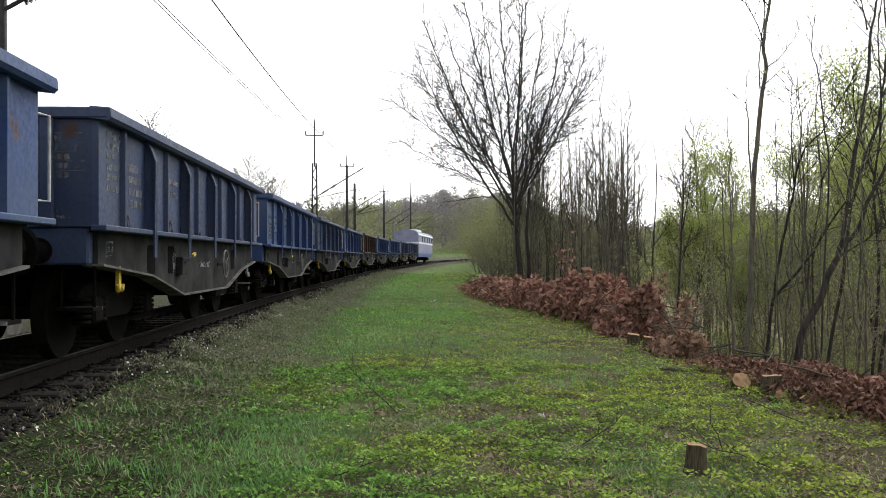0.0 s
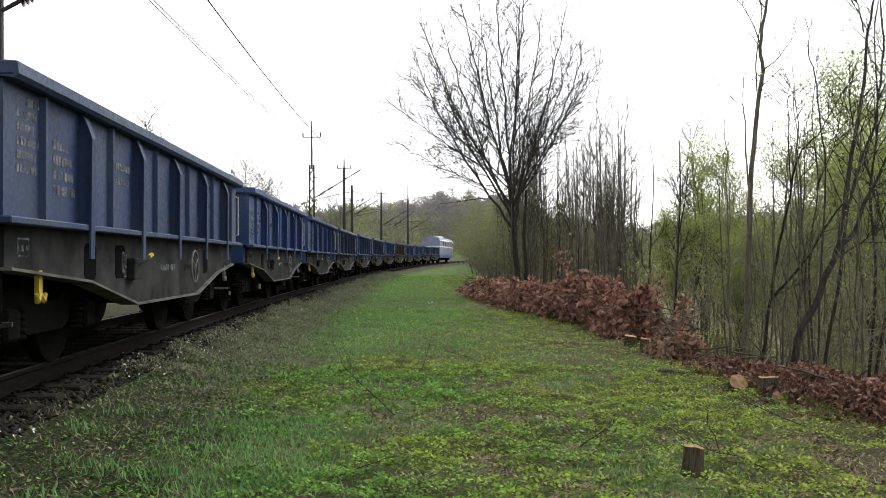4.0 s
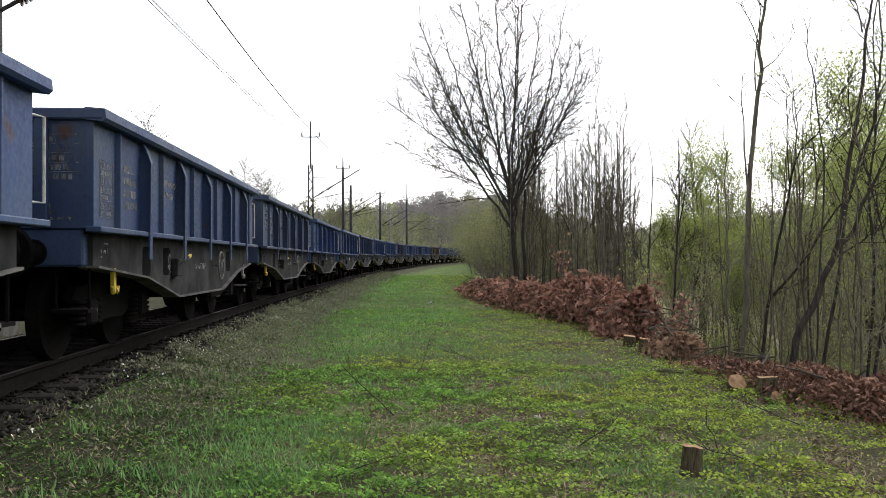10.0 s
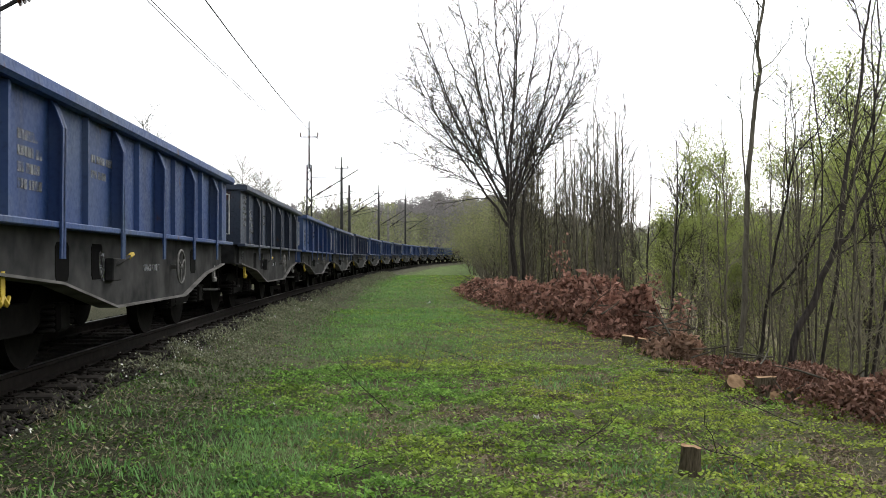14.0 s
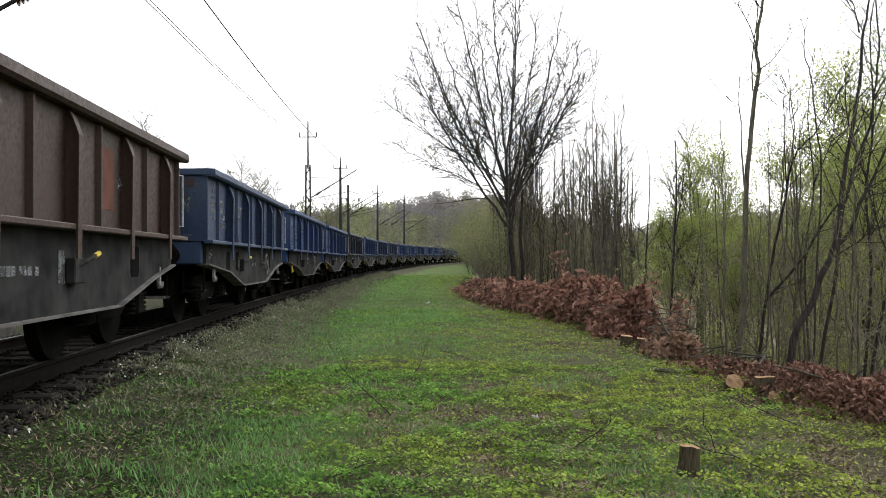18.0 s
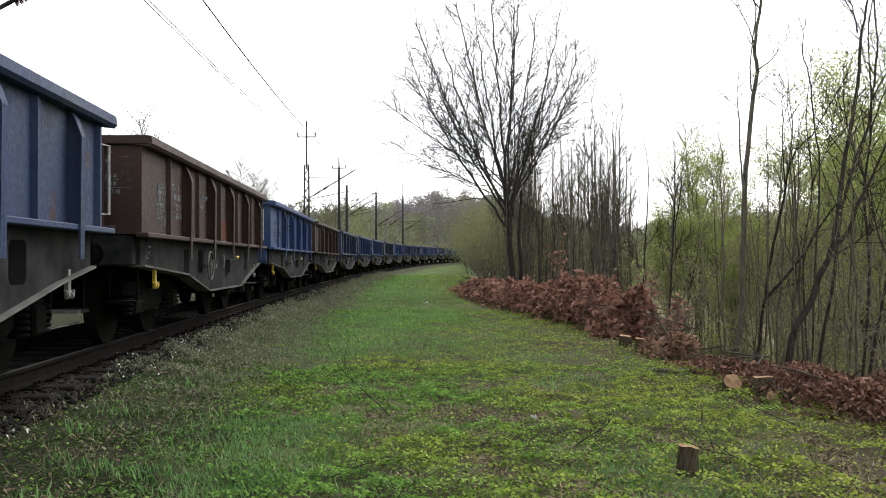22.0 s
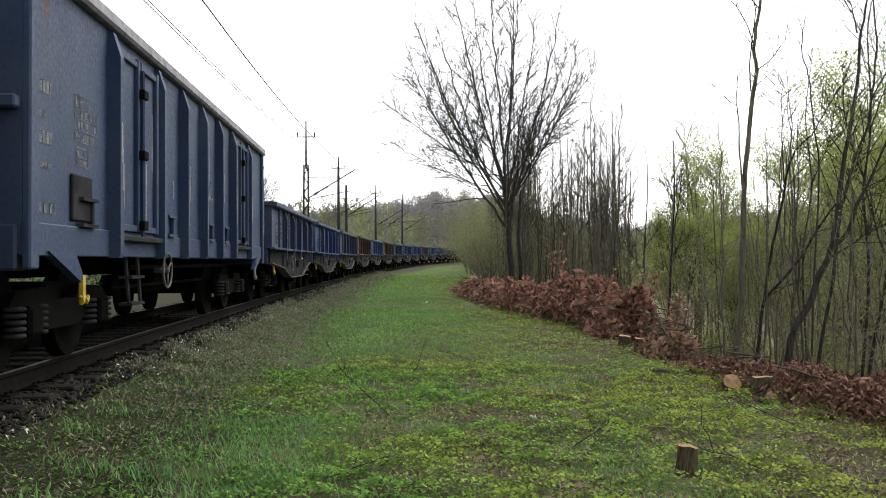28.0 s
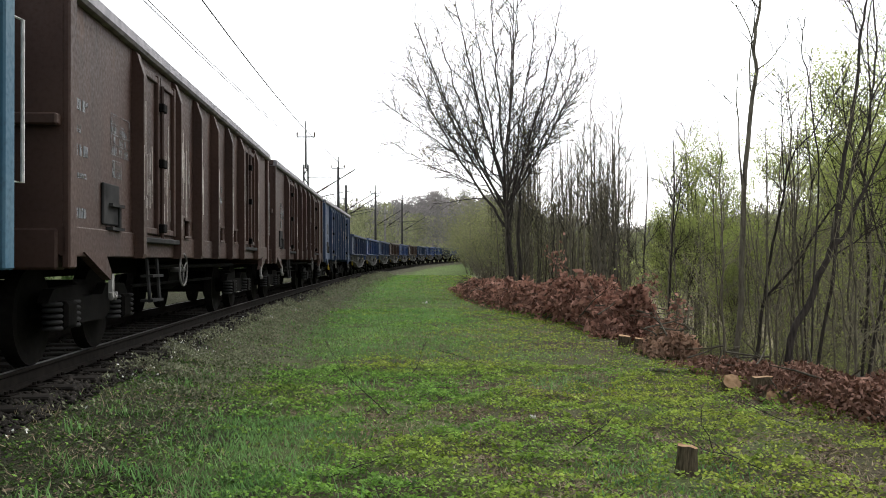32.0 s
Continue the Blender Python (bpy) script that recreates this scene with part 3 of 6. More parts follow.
def build_bogie(wagon, y, heavy):
    """A two-axle bogie with side frames, coil springs, axle boxes and wheelsets."""
    b = part("bogie", Geo().box(-0.95, 0.95, -0.22, 0.22, 0.5, 0.78, 0.04), IRON, wagon, "two-axle bogie, blackened for the shade under the wagon")
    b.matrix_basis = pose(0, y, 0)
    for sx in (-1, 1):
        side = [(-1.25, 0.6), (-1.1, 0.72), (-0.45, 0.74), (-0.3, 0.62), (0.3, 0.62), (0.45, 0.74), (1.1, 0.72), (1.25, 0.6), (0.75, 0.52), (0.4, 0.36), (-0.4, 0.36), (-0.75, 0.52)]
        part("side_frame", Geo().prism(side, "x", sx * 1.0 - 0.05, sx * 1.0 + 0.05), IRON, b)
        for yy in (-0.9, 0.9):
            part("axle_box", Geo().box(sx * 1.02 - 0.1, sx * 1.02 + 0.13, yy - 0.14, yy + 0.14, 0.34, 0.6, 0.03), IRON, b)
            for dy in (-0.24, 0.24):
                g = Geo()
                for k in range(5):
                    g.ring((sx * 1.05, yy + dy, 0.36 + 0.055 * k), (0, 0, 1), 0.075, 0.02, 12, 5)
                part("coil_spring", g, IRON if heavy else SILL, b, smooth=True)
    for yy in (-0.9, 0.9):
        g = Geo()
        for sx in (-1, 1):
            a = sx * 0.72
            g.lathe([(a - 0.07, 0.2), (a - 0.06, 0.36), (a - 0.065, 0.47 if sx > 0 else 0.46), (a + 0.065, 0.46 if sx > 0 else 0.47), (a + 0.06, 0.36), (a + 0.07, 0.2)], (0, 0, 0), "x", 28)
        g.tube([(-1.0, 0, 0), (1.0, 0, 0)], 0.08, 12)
        w = part("wheelset", g, TREAD, b, "steel wheelset, blackened for the shade under the wagon", smooth=False)
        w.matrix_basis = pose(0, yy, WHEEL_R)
    return b


def buffers(wagon, half, z=1.05):
    for sy in (-1, 1):
        for sx in (-0.875, 0.875):
            g = Geo().lathe([(0, 0.12), (0.02, 0.12), (0.02, 0.085), (0.3, 0.08), (0.3, 0.055), (0.5, 0.055), (0.52, 0.2), (0.55, 0.225), (0.57, 0.2)] if sy > 0 else
                            [(0, 0.12), (-0.02, 0.12), (-0.02, 0.085), (-0.3, 0.08), (-0.3, 0.055), (-0.5, 0.055), (-0.52, 0.2), (-0.55, 0.225), (-0.57, 0.2)],
                            (sx, sy * half, z), "y", 16)
            part("buffer", g, IRON, wagon)
        part("coupler", Geo().box(-0.05, 0.05, sy * half - 0.05, sy * half + 0.05, 0.95, 1.15).tube([(0, sy * half, 1.03), (0, sy * (half + 0.3), 1.0), (0, sy * (half + 0.42), 0.86), (0, sy * (half + 0.3), 0.72)], 0.035, 6), IRON, wagon)


def tow_hook(wagon, x, y, z, mat, sy):
    s = 1 if x > 0 else -1
    g = Geo().prism([(y - 0.03, z + 0.24), (y + 0.03, z + 0.24), (y + 0.038, z + 0.08), (y + 0.03, z + 0.02), (y - 0.03, z + 0.02), (y - 0.038, z + 0.08)], "x", x - 0.018, x + 0.018)
    for k in (-1, 1):
        g.tube([(x, y, z + 0.06), (x + s * 0.015, y + k * 0.06, z + 0.005), (x + s * 0.02, y + k * 0.095, z + 0.06)], [0.03, 0.026, 0.014], 6)
    part("rope_hook", g, mat, wagon, "yellow rope hook under the sill" if mat is YELLOW else "pale rope hook under the sill")


def hand_wheel(wagon, x, y, z, mat):
    s = 1 if x > 0 else -1
    g = Geo().ring((x, y, z), (1, 0, 0), 0.205, 0.014, 28, 6)
    for k in range(3):
        t = math.pi * k / 3 * 2 + 0.5
        g.tube([(x, y, z), (x, y + 0.205 * math.cos(t), z + 0.205 * math.sin(t))], 0.011, 5)
    g.tube([(x - s * 0.16, y, z), (x + s * 0.02, y, z)], 0.03, 8)
    part("hand_wheel", g, mat, wagon, "pale brake hand wheel on the side", smooth=True)


def marking(wagon, x, y, z, rows, mat, name="marking"):
    """Worn stencilled lines that cannot be read, as bars; rows of (offset up, list of (start, end), bar height)."""
    g = Geo()
    s = 1 if x > 0 else -1
    for dz, bars, h in rows:
        for a, b in bars:
            g.box(x, x + s * 0.004, y + a, y + b, z + dz, z + dz + h)
    part(name, g, mat, wagon, "worn pale stencilled marking", kind="stuff")


def worn_table(wagon, x, y, z, wide, rows, seed, mat, tall=0.085):
    """A worn stencilled table: thin ruled lines with rows of bars between them."""
    r = random.Random(seed)
    lines = [(k * tall, [(0, wide)], 0.009) for k in range(rows + 1)]
    lines += [(0, [(a, a + 0.009)], rows * tall) for a in (0, wide * 0.2, wide)]
    for k in range(rows):
        a = 0.025
        bars = []
        while a < wide - 0.07:
            w = r.uniform(0.02, 0.05)
            if r.random() < 0.8:
                bars.append((a, a + w))
            a += w + r.uniform(0.012, 0.03)
        lines.append((k * tall + 0.02, bars, tall - 0.04))
    marking(wagon, x, y, z, lines, mat)


def stencil(n, w, gap, seed):
    r = random.Random(seed)
    out, a = [], 0.0
    for _ in range(n):
        k = w * r.uniform(0.7, 1.2)
        out.append((a, a + k))
        a += k + gap * (3 if r.random() < 0.2 else 1)
    return out


LOW_L, LOW_H = 10.75, 4.665     # length over buffers, half the body


def build_low_wagon(name, colour, words, variant, sill=SILL):
    body = PAINT[colour]
    w = thing("open_wagon", words, "freight wagon", "low open wagons of the freight train")
    h, fl, top = LOW_H, 1.27, 2.258
    e = 0.47 * (variant % 2)     # the last wagons run the other way round
    ribs = [y + e for y in (-3.135, -1.515, 0.095, 1.695, 3.295)]
    thin = [y + e for y in (-4.0, -2.335, -0.715, 0.895, 2.495, 4.015)]
    for sx in (-1, 1):
        part("side_wall", Geo().prism([(sx * 1.34, fl), (sx * 1.40, fl), (sx * 1.40, top), (sx * 1.34, top)], "y", -h, h), body, w)
        part("top_rim", Geo().prism([(sx * 1.33, top - 0.01), (sx * 1.50, top - 0.03), (sx * 1.53, top + 0.0), (sx * 1.52, top + 0.085), (sx * 1.34, top + 0.1)], "y", -h - 0.06, h + 0.06), body, w)
        part("floor_ledge", Geo().box(min(sx * 1.36, sx * 1.5), max(sx * 1.36, sx * 1.5), -h - 0.1, h + 0.1, fl - 0.04, fl + 0.012, 0.008), body, w)
        for y in ribs:
            poly = [(sx * 1.40, fl), (sx * 1.48, fl - 0.05), (sx * 1.515, 0.99), (sx * 1.525, top - 0.24), (sx * 1.475, top - 0.1), (sx * 1.44, top - 0.03), (sx * 1.40, top - 0.03)]
            g = Geo().prism(poly, "y", y - 0.012, y + 0.012)
            flange = poly[2:6] + [(p[0] - sx * 0.016, p[1]) for p in poly[2:6]][::-1]
            g.prism(flange, "y", y - 0.05, y + 0.05)
            part("side_rib", g, body, w)
        for y in thin:
            part("thin_rib", Geo().prism([(sx * 1.40, y - 0.035), (sx * 1.45, y - 0.02), (sx * 1.45, y + 0.02), (sx * 1.40, y + 0.035)], "z", fl, top - 0.03), body, w)
        # fish-bellied sill with its flange
        under = [(-h + 0.15, 1.24), (h - 0.15, 1.24), (h - 0.15, 0.93), (3.165 + e, 0.80), (1.715 + e, 0.53), (-1.285 + e, 0.53), (-2.785 + e, 0.80), (-h + 0.15, 0.93)]
        part("sill", Geo().prism(under, "x", sx * 1.30, sx * 1.345), sill, w, "grimy fish-bellied side sill")
        edge = [(-h + 0.15, 0.93), (-2.785 + e, 0.80), (-1.285 + e, 0.53), (1.715 + e, 0.53), (3.165 + e, 0.80), (h - 0.15, 0.93)]
        band = edge + [(y, z - 0.022) for y, z in edge[::-1]]
        part("sill_flange", Geo().prism(band, "x", sx * 1.2, sx * 1.40), EDGE, w, "pale flange of the sill")
        # No hole is cut: its darkness is a near-black plate on the sill.
        for y in (-2.695 + e, -1.795 + e, 2.365 + e):
            part("sill_hole", Geo().prism([(y + a, 0.97 + b) for a, b in ((-0.16, -0.12), (-0.12, -0.17), (0.12, -0.17), (0.16, -0.12), (0.16, 0.12), (0.12, 0.16), (-0.12, 0.16), (-0.16, 0.12))], "x", sx * 1.34, sx * 1.349), HOLE_DARK, w, "black plate in place of an opening in the sill")
        for y in (-3.85, 3.95):
            tow_hook(w, sx * 1.33, y, 0.66, YELLOW if y < 0 and colour != "steel" else PALE, 1)
        hand_wheel(w, sx * 1.47, 1.1 if variant % 2 == 0 else -1.18, 0.9, WHEEL_GREY)
        lv = -1.4 if variant % 2 == 0 else 0.87
        g = Geo().box(min(sx * 1.345, sx * 1.43), max(sx * 1.345, sx * 1.43), lv - 0.16, lv + 0.1, 0.78, 1.0, 0.01)
        g.tube([(sx * 1.4, lv - 0.1, 0.92), (sx * 1.46, lv + 0.02, 0.97), (sx * 1.47, lv + 0.24, 1.02)], 0.018, 6)
        part("brake_lever", g, [SILL], w)
        part("lever_plate", Geo().box(min(sx * 1.345, sx * 1.353), max(sx * 1.345, sx * 1.353), lv - 0.34, lv - 0.19, 0.78, 1.06, 0.003), CHALK, w, "worn pale plate beside the lever")
        part("lever_grip", Geo().tube([(sx * 1.47, lv + 0.22, 1.015), (sx * 1.472, lv + 0.33, 1.04)], 0.026, 6), YELLOW, w, "yellow lever grip")
        if variant % 3 == 1:
            marking(w, sx * 1.402, -4.45, 1.45, [(0.66 - 0.1 * k, stencil(8 - k % 3, 0.042, 0.014, variant * 7 + k), 0.06) for k in range(6)], CHALK)
        if variant % 3 != 1:
            worn_table(w, sx * 1.4025, -4.5 + e, 1.38, 0.4, 7, variant + 31, CHALK, 0.075)
        marking(w, sx * 1.402, -3.75 + e, 1.5, [(0.36 - 0.12 * k, stencil(6 + k % 2, 0.05, 0.016, variant * 5 + k), 0.075) for k in range(4)], CHALK)
        marking(w, sx * 1.402, -2.135 + e, 1.72, [(0.14, stencil(9, 0.045, 0.015, variant + 2), 0.07), (0.0, stencil(7, 0.045, 0.015, variant + 3), 0.07)], CHALK)
        marking(w, sx * 1.347, -0.2 if variant % 2 == 0 else -0.68, 0.86, [(0.0, stencil(8, 0.07, 0.02, variant + 9), 0.075)], CHALK)
        marking(w, sx * 1.347, -4.3, 1.0, [(0.0, [(0, 0.22)], 0.015), (0.13, [(0, 0.22)], 0.015), (0.0, [(0, 0.015), (0.205, 0.22)], 0.14), (0.04, stencil(3, 0.04, 0.015, variant), 0.05)], CHALK)
        if colour in ("grey", "slate", "steel"):
            r, g = random.Random(variant + len(colour)), Geo()
            for y0 in thin + ribs:
                if r.random() < 0.7:
                    y1, wide, high = y0 + r.uniform(0.12, 0.3), r.uniform(0.1, 0.24), r.uniform(0.05, 0.2)
                    edge = [(y1 + wide * (q / 6 - 0.5) * 2, fl + 0.02 + high * math.sin(math.pi * q / 6) * r.uniform(0.5, 1.2)) for q in range(7)]
                    g.prism([(y1 - wide, fl + 0.014)] + edge + [(y1 + wide, fl + 0.014)], "x", sx * 1.40, sx * 1.4025)
            part("rust_patch", g, RUST, w, "brown rust bleeding through the paint above the floor", kind="stuff")
        if colour in ("brown", "rust"):
            y0, y1, z0, z1 = (0.95, 1.4, 1.46, 2.04) if colour == "brown" else (-0.68, 0.06, 1.29, 1.62)
            part("primer_patch", Geo().box(min(sx * 1.40, sx * 1.404), max(sx * 1.40, sx * 1.404), y0 + e, y1 + e, z0, z1), PATCH, w, "red-brown repainted patch")
        if variant % 3 == 1:
            marking(w, sx * 1.402, 2.0, 1.68, [(0.0, stencil(5, 0.09, 0.02, variant + 5), 0.12)], CHALK)
            part("emblem", Geo().ring((sx * 1.403, 2.25, 2.02), (1, 0, 0), 0.085, 0.02, 16, 4), CHALK, w, "worn pale round emblem")
    for sy in (-1, 1):
        part("end_wall", Geo().box(-1.34, 1.34, min(sy * h, sy * (h - 0.05)), max(sy * h, sy * (h - 0.05)), fl, top), body, w)
        part("end_rim", Geo().box(-1.5, 1.5, min(sy * (h - 0.08), sy * (h + 0.07)), max(sy * (h - 0.08), sy * (h + 0.07)), top - 0.01, top + 0.09, 0.012), body, w)
        part("headstock", Geo().box(-1.3, 1.3, min(sy * (h - 0.2), sy * (h - 0.02)), max(sy * (h - 0.2), sy * (h - 0.02)), 0.92, fl, 0.02), body if colour in ("blue", "steel", "navy", "slate") else sill, w)
        for x in (-0.95, 0.0, 0.95):
            part("end_rib", Geo().box(x - 0.06, x + 0.06, min(sy * h, sy * (h + 0.06)), max(sy * h, sy * (h + 0.06)), fl, top, 0.01), body, w)
        for xx in (1.41 * sy,):
            part("handrail", Geo().tube([(xx - 0.05 * sy, sy * (h - 0.02), 1.42), (xx, sy * (h + 0.2), 1.42), (xx, sy * (h + 0.2), 2.08), (xx - 0.05 * sy, sy * (h - 0.02), 2.08)], 0.013, 6), WHITE, w, "white shunter's handrail")
        part("shunter_step", Geo().box(0.98, 1.32, min(sy * (h - 0.35), sy * (h - 0.1)), max(sy * (h - 0.35), sy * (h - 0.1)), 0.5, 0.53).tube([(1.0, sy * (h - 0.2), 0.52), (1.0, sy * (h - 0.2), 0.95)], 0.015, 5).tube([(1.3, sy * (h - 0.2), 0.52), (1.3, sy * (h - 0.2), 0.95)], 0.015, 5), IRON, w)
        part("step_edge", Geo().box(1.0, 1.32, min(sy * (h - 0.36), sy * (h - 0.35)), max(sy * (h - 0.36), sy * (h - 0.35)), 0.5, 0.53), PALE, w, "white step edge")
        g = Geo()
        for k in range(5):
            for a, b in stencil(7, 0.045, 0.018, variant + k):
                g.box(0.74 + a, 0.74 + b, min(sy * h, sy * (h + 0.004)), max(sy * h, sy * (h + 0.004)), 2.05 - 0.085 * k, 2.1 - 0.085 * k)
            g.box(0.72, 1.28, min(sy * h, sy * (h + 0.004)), max(sy * h, sy * (h + 0.004)), 2.115 - 0.085 * k, 2.122 - 0.085 * k)
        for k in range(3):
            for a, b in stencil(6 + k, 0.03, 0.012, variant + k + 40):
                g.box(0.8 + a, 0.8 + b, min(sy * h, sy * (h + 0.004)), max(sy * h, sy * (h + 0.004)), 1.46 - 0.06 * k, 1.49 - 0.06 * k)
        part("end_marking", g, CHALK, w, "worn pale stencilled marking", kind="stuff")
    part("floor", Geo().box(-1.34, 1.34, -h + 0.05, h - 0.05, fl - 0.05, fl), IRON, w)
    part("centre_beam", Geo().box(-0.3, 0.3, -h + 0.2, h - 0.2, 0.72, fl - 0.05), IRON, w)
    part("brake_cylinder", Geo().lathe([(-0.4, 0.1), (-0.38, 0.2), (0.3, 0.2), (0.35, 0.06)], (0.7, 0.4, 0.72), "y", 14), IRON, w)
    buffers(w, h + 0.01)
    for y in (-2.95, 2.95):
        build_bogie(w, y, True)
    return w


TALL_L, TALL_H = 13.85, 6.35


def build_tall_wagon(colour, words, variant):
    body = PAINT[colour]
    w = thing("high_sided_wagon", words, "freight wagon", "high open wagons of the freight train")
    h, bot, top = TALL_H, 1.03, 3.255
    ribs = [-4.25, -2.5, -1.25, 0.0, 1.25, 2.5, 4.25]
    for sx in (-1, 1):
        part("side_wall", Geo().prism([(sx * 1.32, bot), (sx * 1.39, bot), (sx * 1.39, top), (sx * 1.32, top)], "y", -h, h), body, w)
        part("top_rim", Geo().prism([(sx * 1.31, top - 0.03), (sx * 1.46, top - 0.03), (sx * 1.485, top), (sx * 1.475, top + 0.1), (sx * 1.33, top + 0.11)], "y", -h - 0.03, h + 0.03), RIM, w, "top edge paled for sky glare")
        part("bottom_rail", Geo().box(min(sx * 1.36, sx * 1.42), max(sx * 1.36, sx * 1.42), -h, h, bot - 0.02, bot + 0.24, 0.01), body, w)
        for i, y in enumerate(ribs):
            poly = [(sx * 1.39, bot - 0.03), (sx * 1.50, bot - 0.03), (sx * 1.515, bot + 0.02), (sx * 1.515, top - 0.3), (sx * 1.44, top - 0.06), (sx * 1.39, top - 0.03)]
            part("side_rib", Geo().prism(poly, "y", y - 0.06, y + 0.06), body, w)
        for y in (-h + 0.09, h - 0.09):
            part("corner_post", Geo().box(min(sx * 1.38, sx * 1.45), max(sx * 1.38, sx * 1.45), y - 0.09, y + 0.09, bot - 0.12, top - 0.02, 0.015), body, w)
        for y0 in (-3.38, 3.38):
            d = part("side_door", Geo().box(min(sx * 1.39, sx * 1.415), max(sx * 1.39, sx * 1.415), y0 - 0.76, y0 + 0.76, bot + 0.22, top - 0.12, 0.006), body, w, "double-leaf side door")
            for yy in (y0 - 0.72, y0 - 0.06, y0 + 0.06, y0 + 0.72):
                part("door_frame", Geo().box(min(sx * 1.41, sx * 1.46), max(sx * 1.41, sx * 1.46), yy - 0.04, yy + 0.04, bot + 0.24, top - 0.14, 0.008), body, d)
            for zz in (bot + 0.28, top - 0.2):
                part("door_frame", Geo().box(min(sx * 1.41, sx * 1.45), max(sx * 1.41, sx * 1.45), y0 - 0.7, y0 + 0.7, zz - 0.035, zz + 0.035, 0.008), body, d)
            part("lock_bar", Geo().tube([(sx * 1.48, y0, bot + 0.2), (sx * 1.48, y0, top - 0.25)], 0.022, 6), body, d)
            for zz in (1.35, 2.1, 2.75):
                part("latch", Geo().box(min(sx * 1.45, sx * 1.52), max(sx * 1.45, sx * 1.52), y0 - 0.07, y0 + 0.09, zz - 0.05, zz + 0.05, 0.01), IRON, d)
            part("door_sill", Geo().box(min(sx * 1.40, sx * 1.5), max(sx * 1.40, sx * 1.5), y0 - 0.8, y0 + 0.8, bot + 0.14, bot + 0.2, 0.01), SILL, w)
        for y in (-1.9, 1.9, 0.6, -5.0):
            part("bracket", Geo().box(min(sx * 1.39, sx * 1.46), max(sx * 1.39, sx * 1.46), y - 0.2, y + 0.2, 1.5, 1.53).box(min(sx * 1.39, sx * 1.46), max(sx * 1.39, sx * 1.46), y - 0.2, y + 0.2, 1.27, 1.3).box(min(sx * 1.39, sx * 1.44), max(sx * 1.39, sx * 1.44), y + 0.1, y + 0.16, 1.3, 1.5, 0.01), SILL if y == -5.0 else body, w)
        part("label_holder", Geo().box(min(sx * 1.39, sx * 1.42), max(sx * 1.39, sx * 1.42), -5.35, -4.85, 1.32, 1.72, 0.01), SILL, w, "small framed label holder")
        for sy in (-1, 1):
            y = sy * (h - 0.75)
            g = Geo().prism([(y + sy * 0.35, bot + 0.02), (y - sy * 0.25, bot + 0.02), (y - sy * 0.5, bot - 0.24), (y - sy * 0.4, bot - 0.24)], "x", sx * 1.36, sx * 1.44)
            part("hook_bracket", g, body, w)
            tow_hook(w, sx * 1.43, y - sy * 0.45, bot - 0.42, YELLOW if colour == "steel" and sy < 0 else PALE, 1)
            st = Geo()
            for yy in (-0.22, 0.22):
                st.tube([(sx * 1.36, sy * 3.4 + yy, bot), (sx * 1.40, sy * 3.4 + yy, 0.5)], 0.022, 5)
            for zz in (0.52, 0.8):
                st.box(min(sx * 1.3, sx * 1.44), max(sx * 1.3, sx * 1.44), sy * 3.4 - 0.24, sy * 3.4 + 0.24, zz - 0.015, zz + 0.015)
            if sy < 0:
                part("step", st, SILL, w, "grey foot step under the door")
        hand_wheel(w, sx * 1.47, -2.25 if variant % 2 == 0 else 2.2, 0.86, WHEEL_GREY)
        marking(w, sx * 1.392, -6.05, 1.9, [(0.4, stencil(4, 0.06, 0.015, variant), 0.1), (0.2, stencil(2, 0.06, 0.015, variant + 4), 0.07), (0.0, stencil(4, 0.06, 0.015, variant + 5), 0.1), (-0.2, stencil(5, 0.05, 0.015, variant + 6), 0.05), (-0.55, stencil(4, 0.06, 0.02, variant + 7), 0.09)], CHALK)
        worn_table(w, sx * 1.3925, -5.25 + 0.1 * variant, 2.02, 0.62, 4, variant + 3, CHALK, 0.1)
        worn_table(w, sx * 1.3925, -5.2 + 0.1 * variant, 1.8, 0.3, 2, variant + 13, CHALK, 0.08)
        marking(w, sx * 1.392, 0.35, 1.9, [(0.18, stencil(5, 0.08, 0.02, variant + 8), 0.1), (0.0, stencil(6, 0.08, 0.02, variant + 12), 0.1)], CHALK)
        if colour != "teal":
            r = random.Random(variant)
            g = Geo()
            strips = [(y - 0.05, y + 0.04, 1.5155) for y in ribs] + [(-3.98, -3.5, 1.4155), (-3.28, -2.72, 1.4155), (-2.35, -1.5, 1.391), (2.75, 3.9, 1.4155)]
            for y0, y1, dx in strips:
                for _ in range((r.randint(3, 8) if y1 - y0 < 0.2 else r.randint(12, 20)) if colour == "russet" else r.randint(0, 3)):
                    y, z = r.uniform(y0, y1), r.uniform(1.35, 2.1)
                    g.box(min(sx * dx, sx * (dx + 0.003)), max(sx * dx, sx * (dx + 0.003)), y, y + r.uniform(0.004, 0.014), z, min(z + r.uniform(0.1, 0.7), 2.75))
            part("scrape", g, SCRAPE, w, "white vertical scrapes and runs", kind="stuff")
    for sy in (-1, 1):
        part("end_wall", Geo().box(-1.32, 1.32, min(sy * h, sy * (h - 0.06)), max(sy * h, sy * (h - 0.06)), 1.2, top + 0.05), body, w)
        part("end_rim", Geo().box(-1.4, 1.4, min(sy * (h - 0.08), sy * (h + 0.06)), max(sy * (h - 0.08), sy * (h + 0.06)), top - 0.02, top + 0.1, 0.012), body, w)
        part("headstock", Geo().box(-1.35, 1.35, min(sy * (h - 0.22), sy * (h + 0.02)), max(sy * (h - 0.22), sy * (h + 0.02)), 0.9, 1.25, 0.02), body, w)
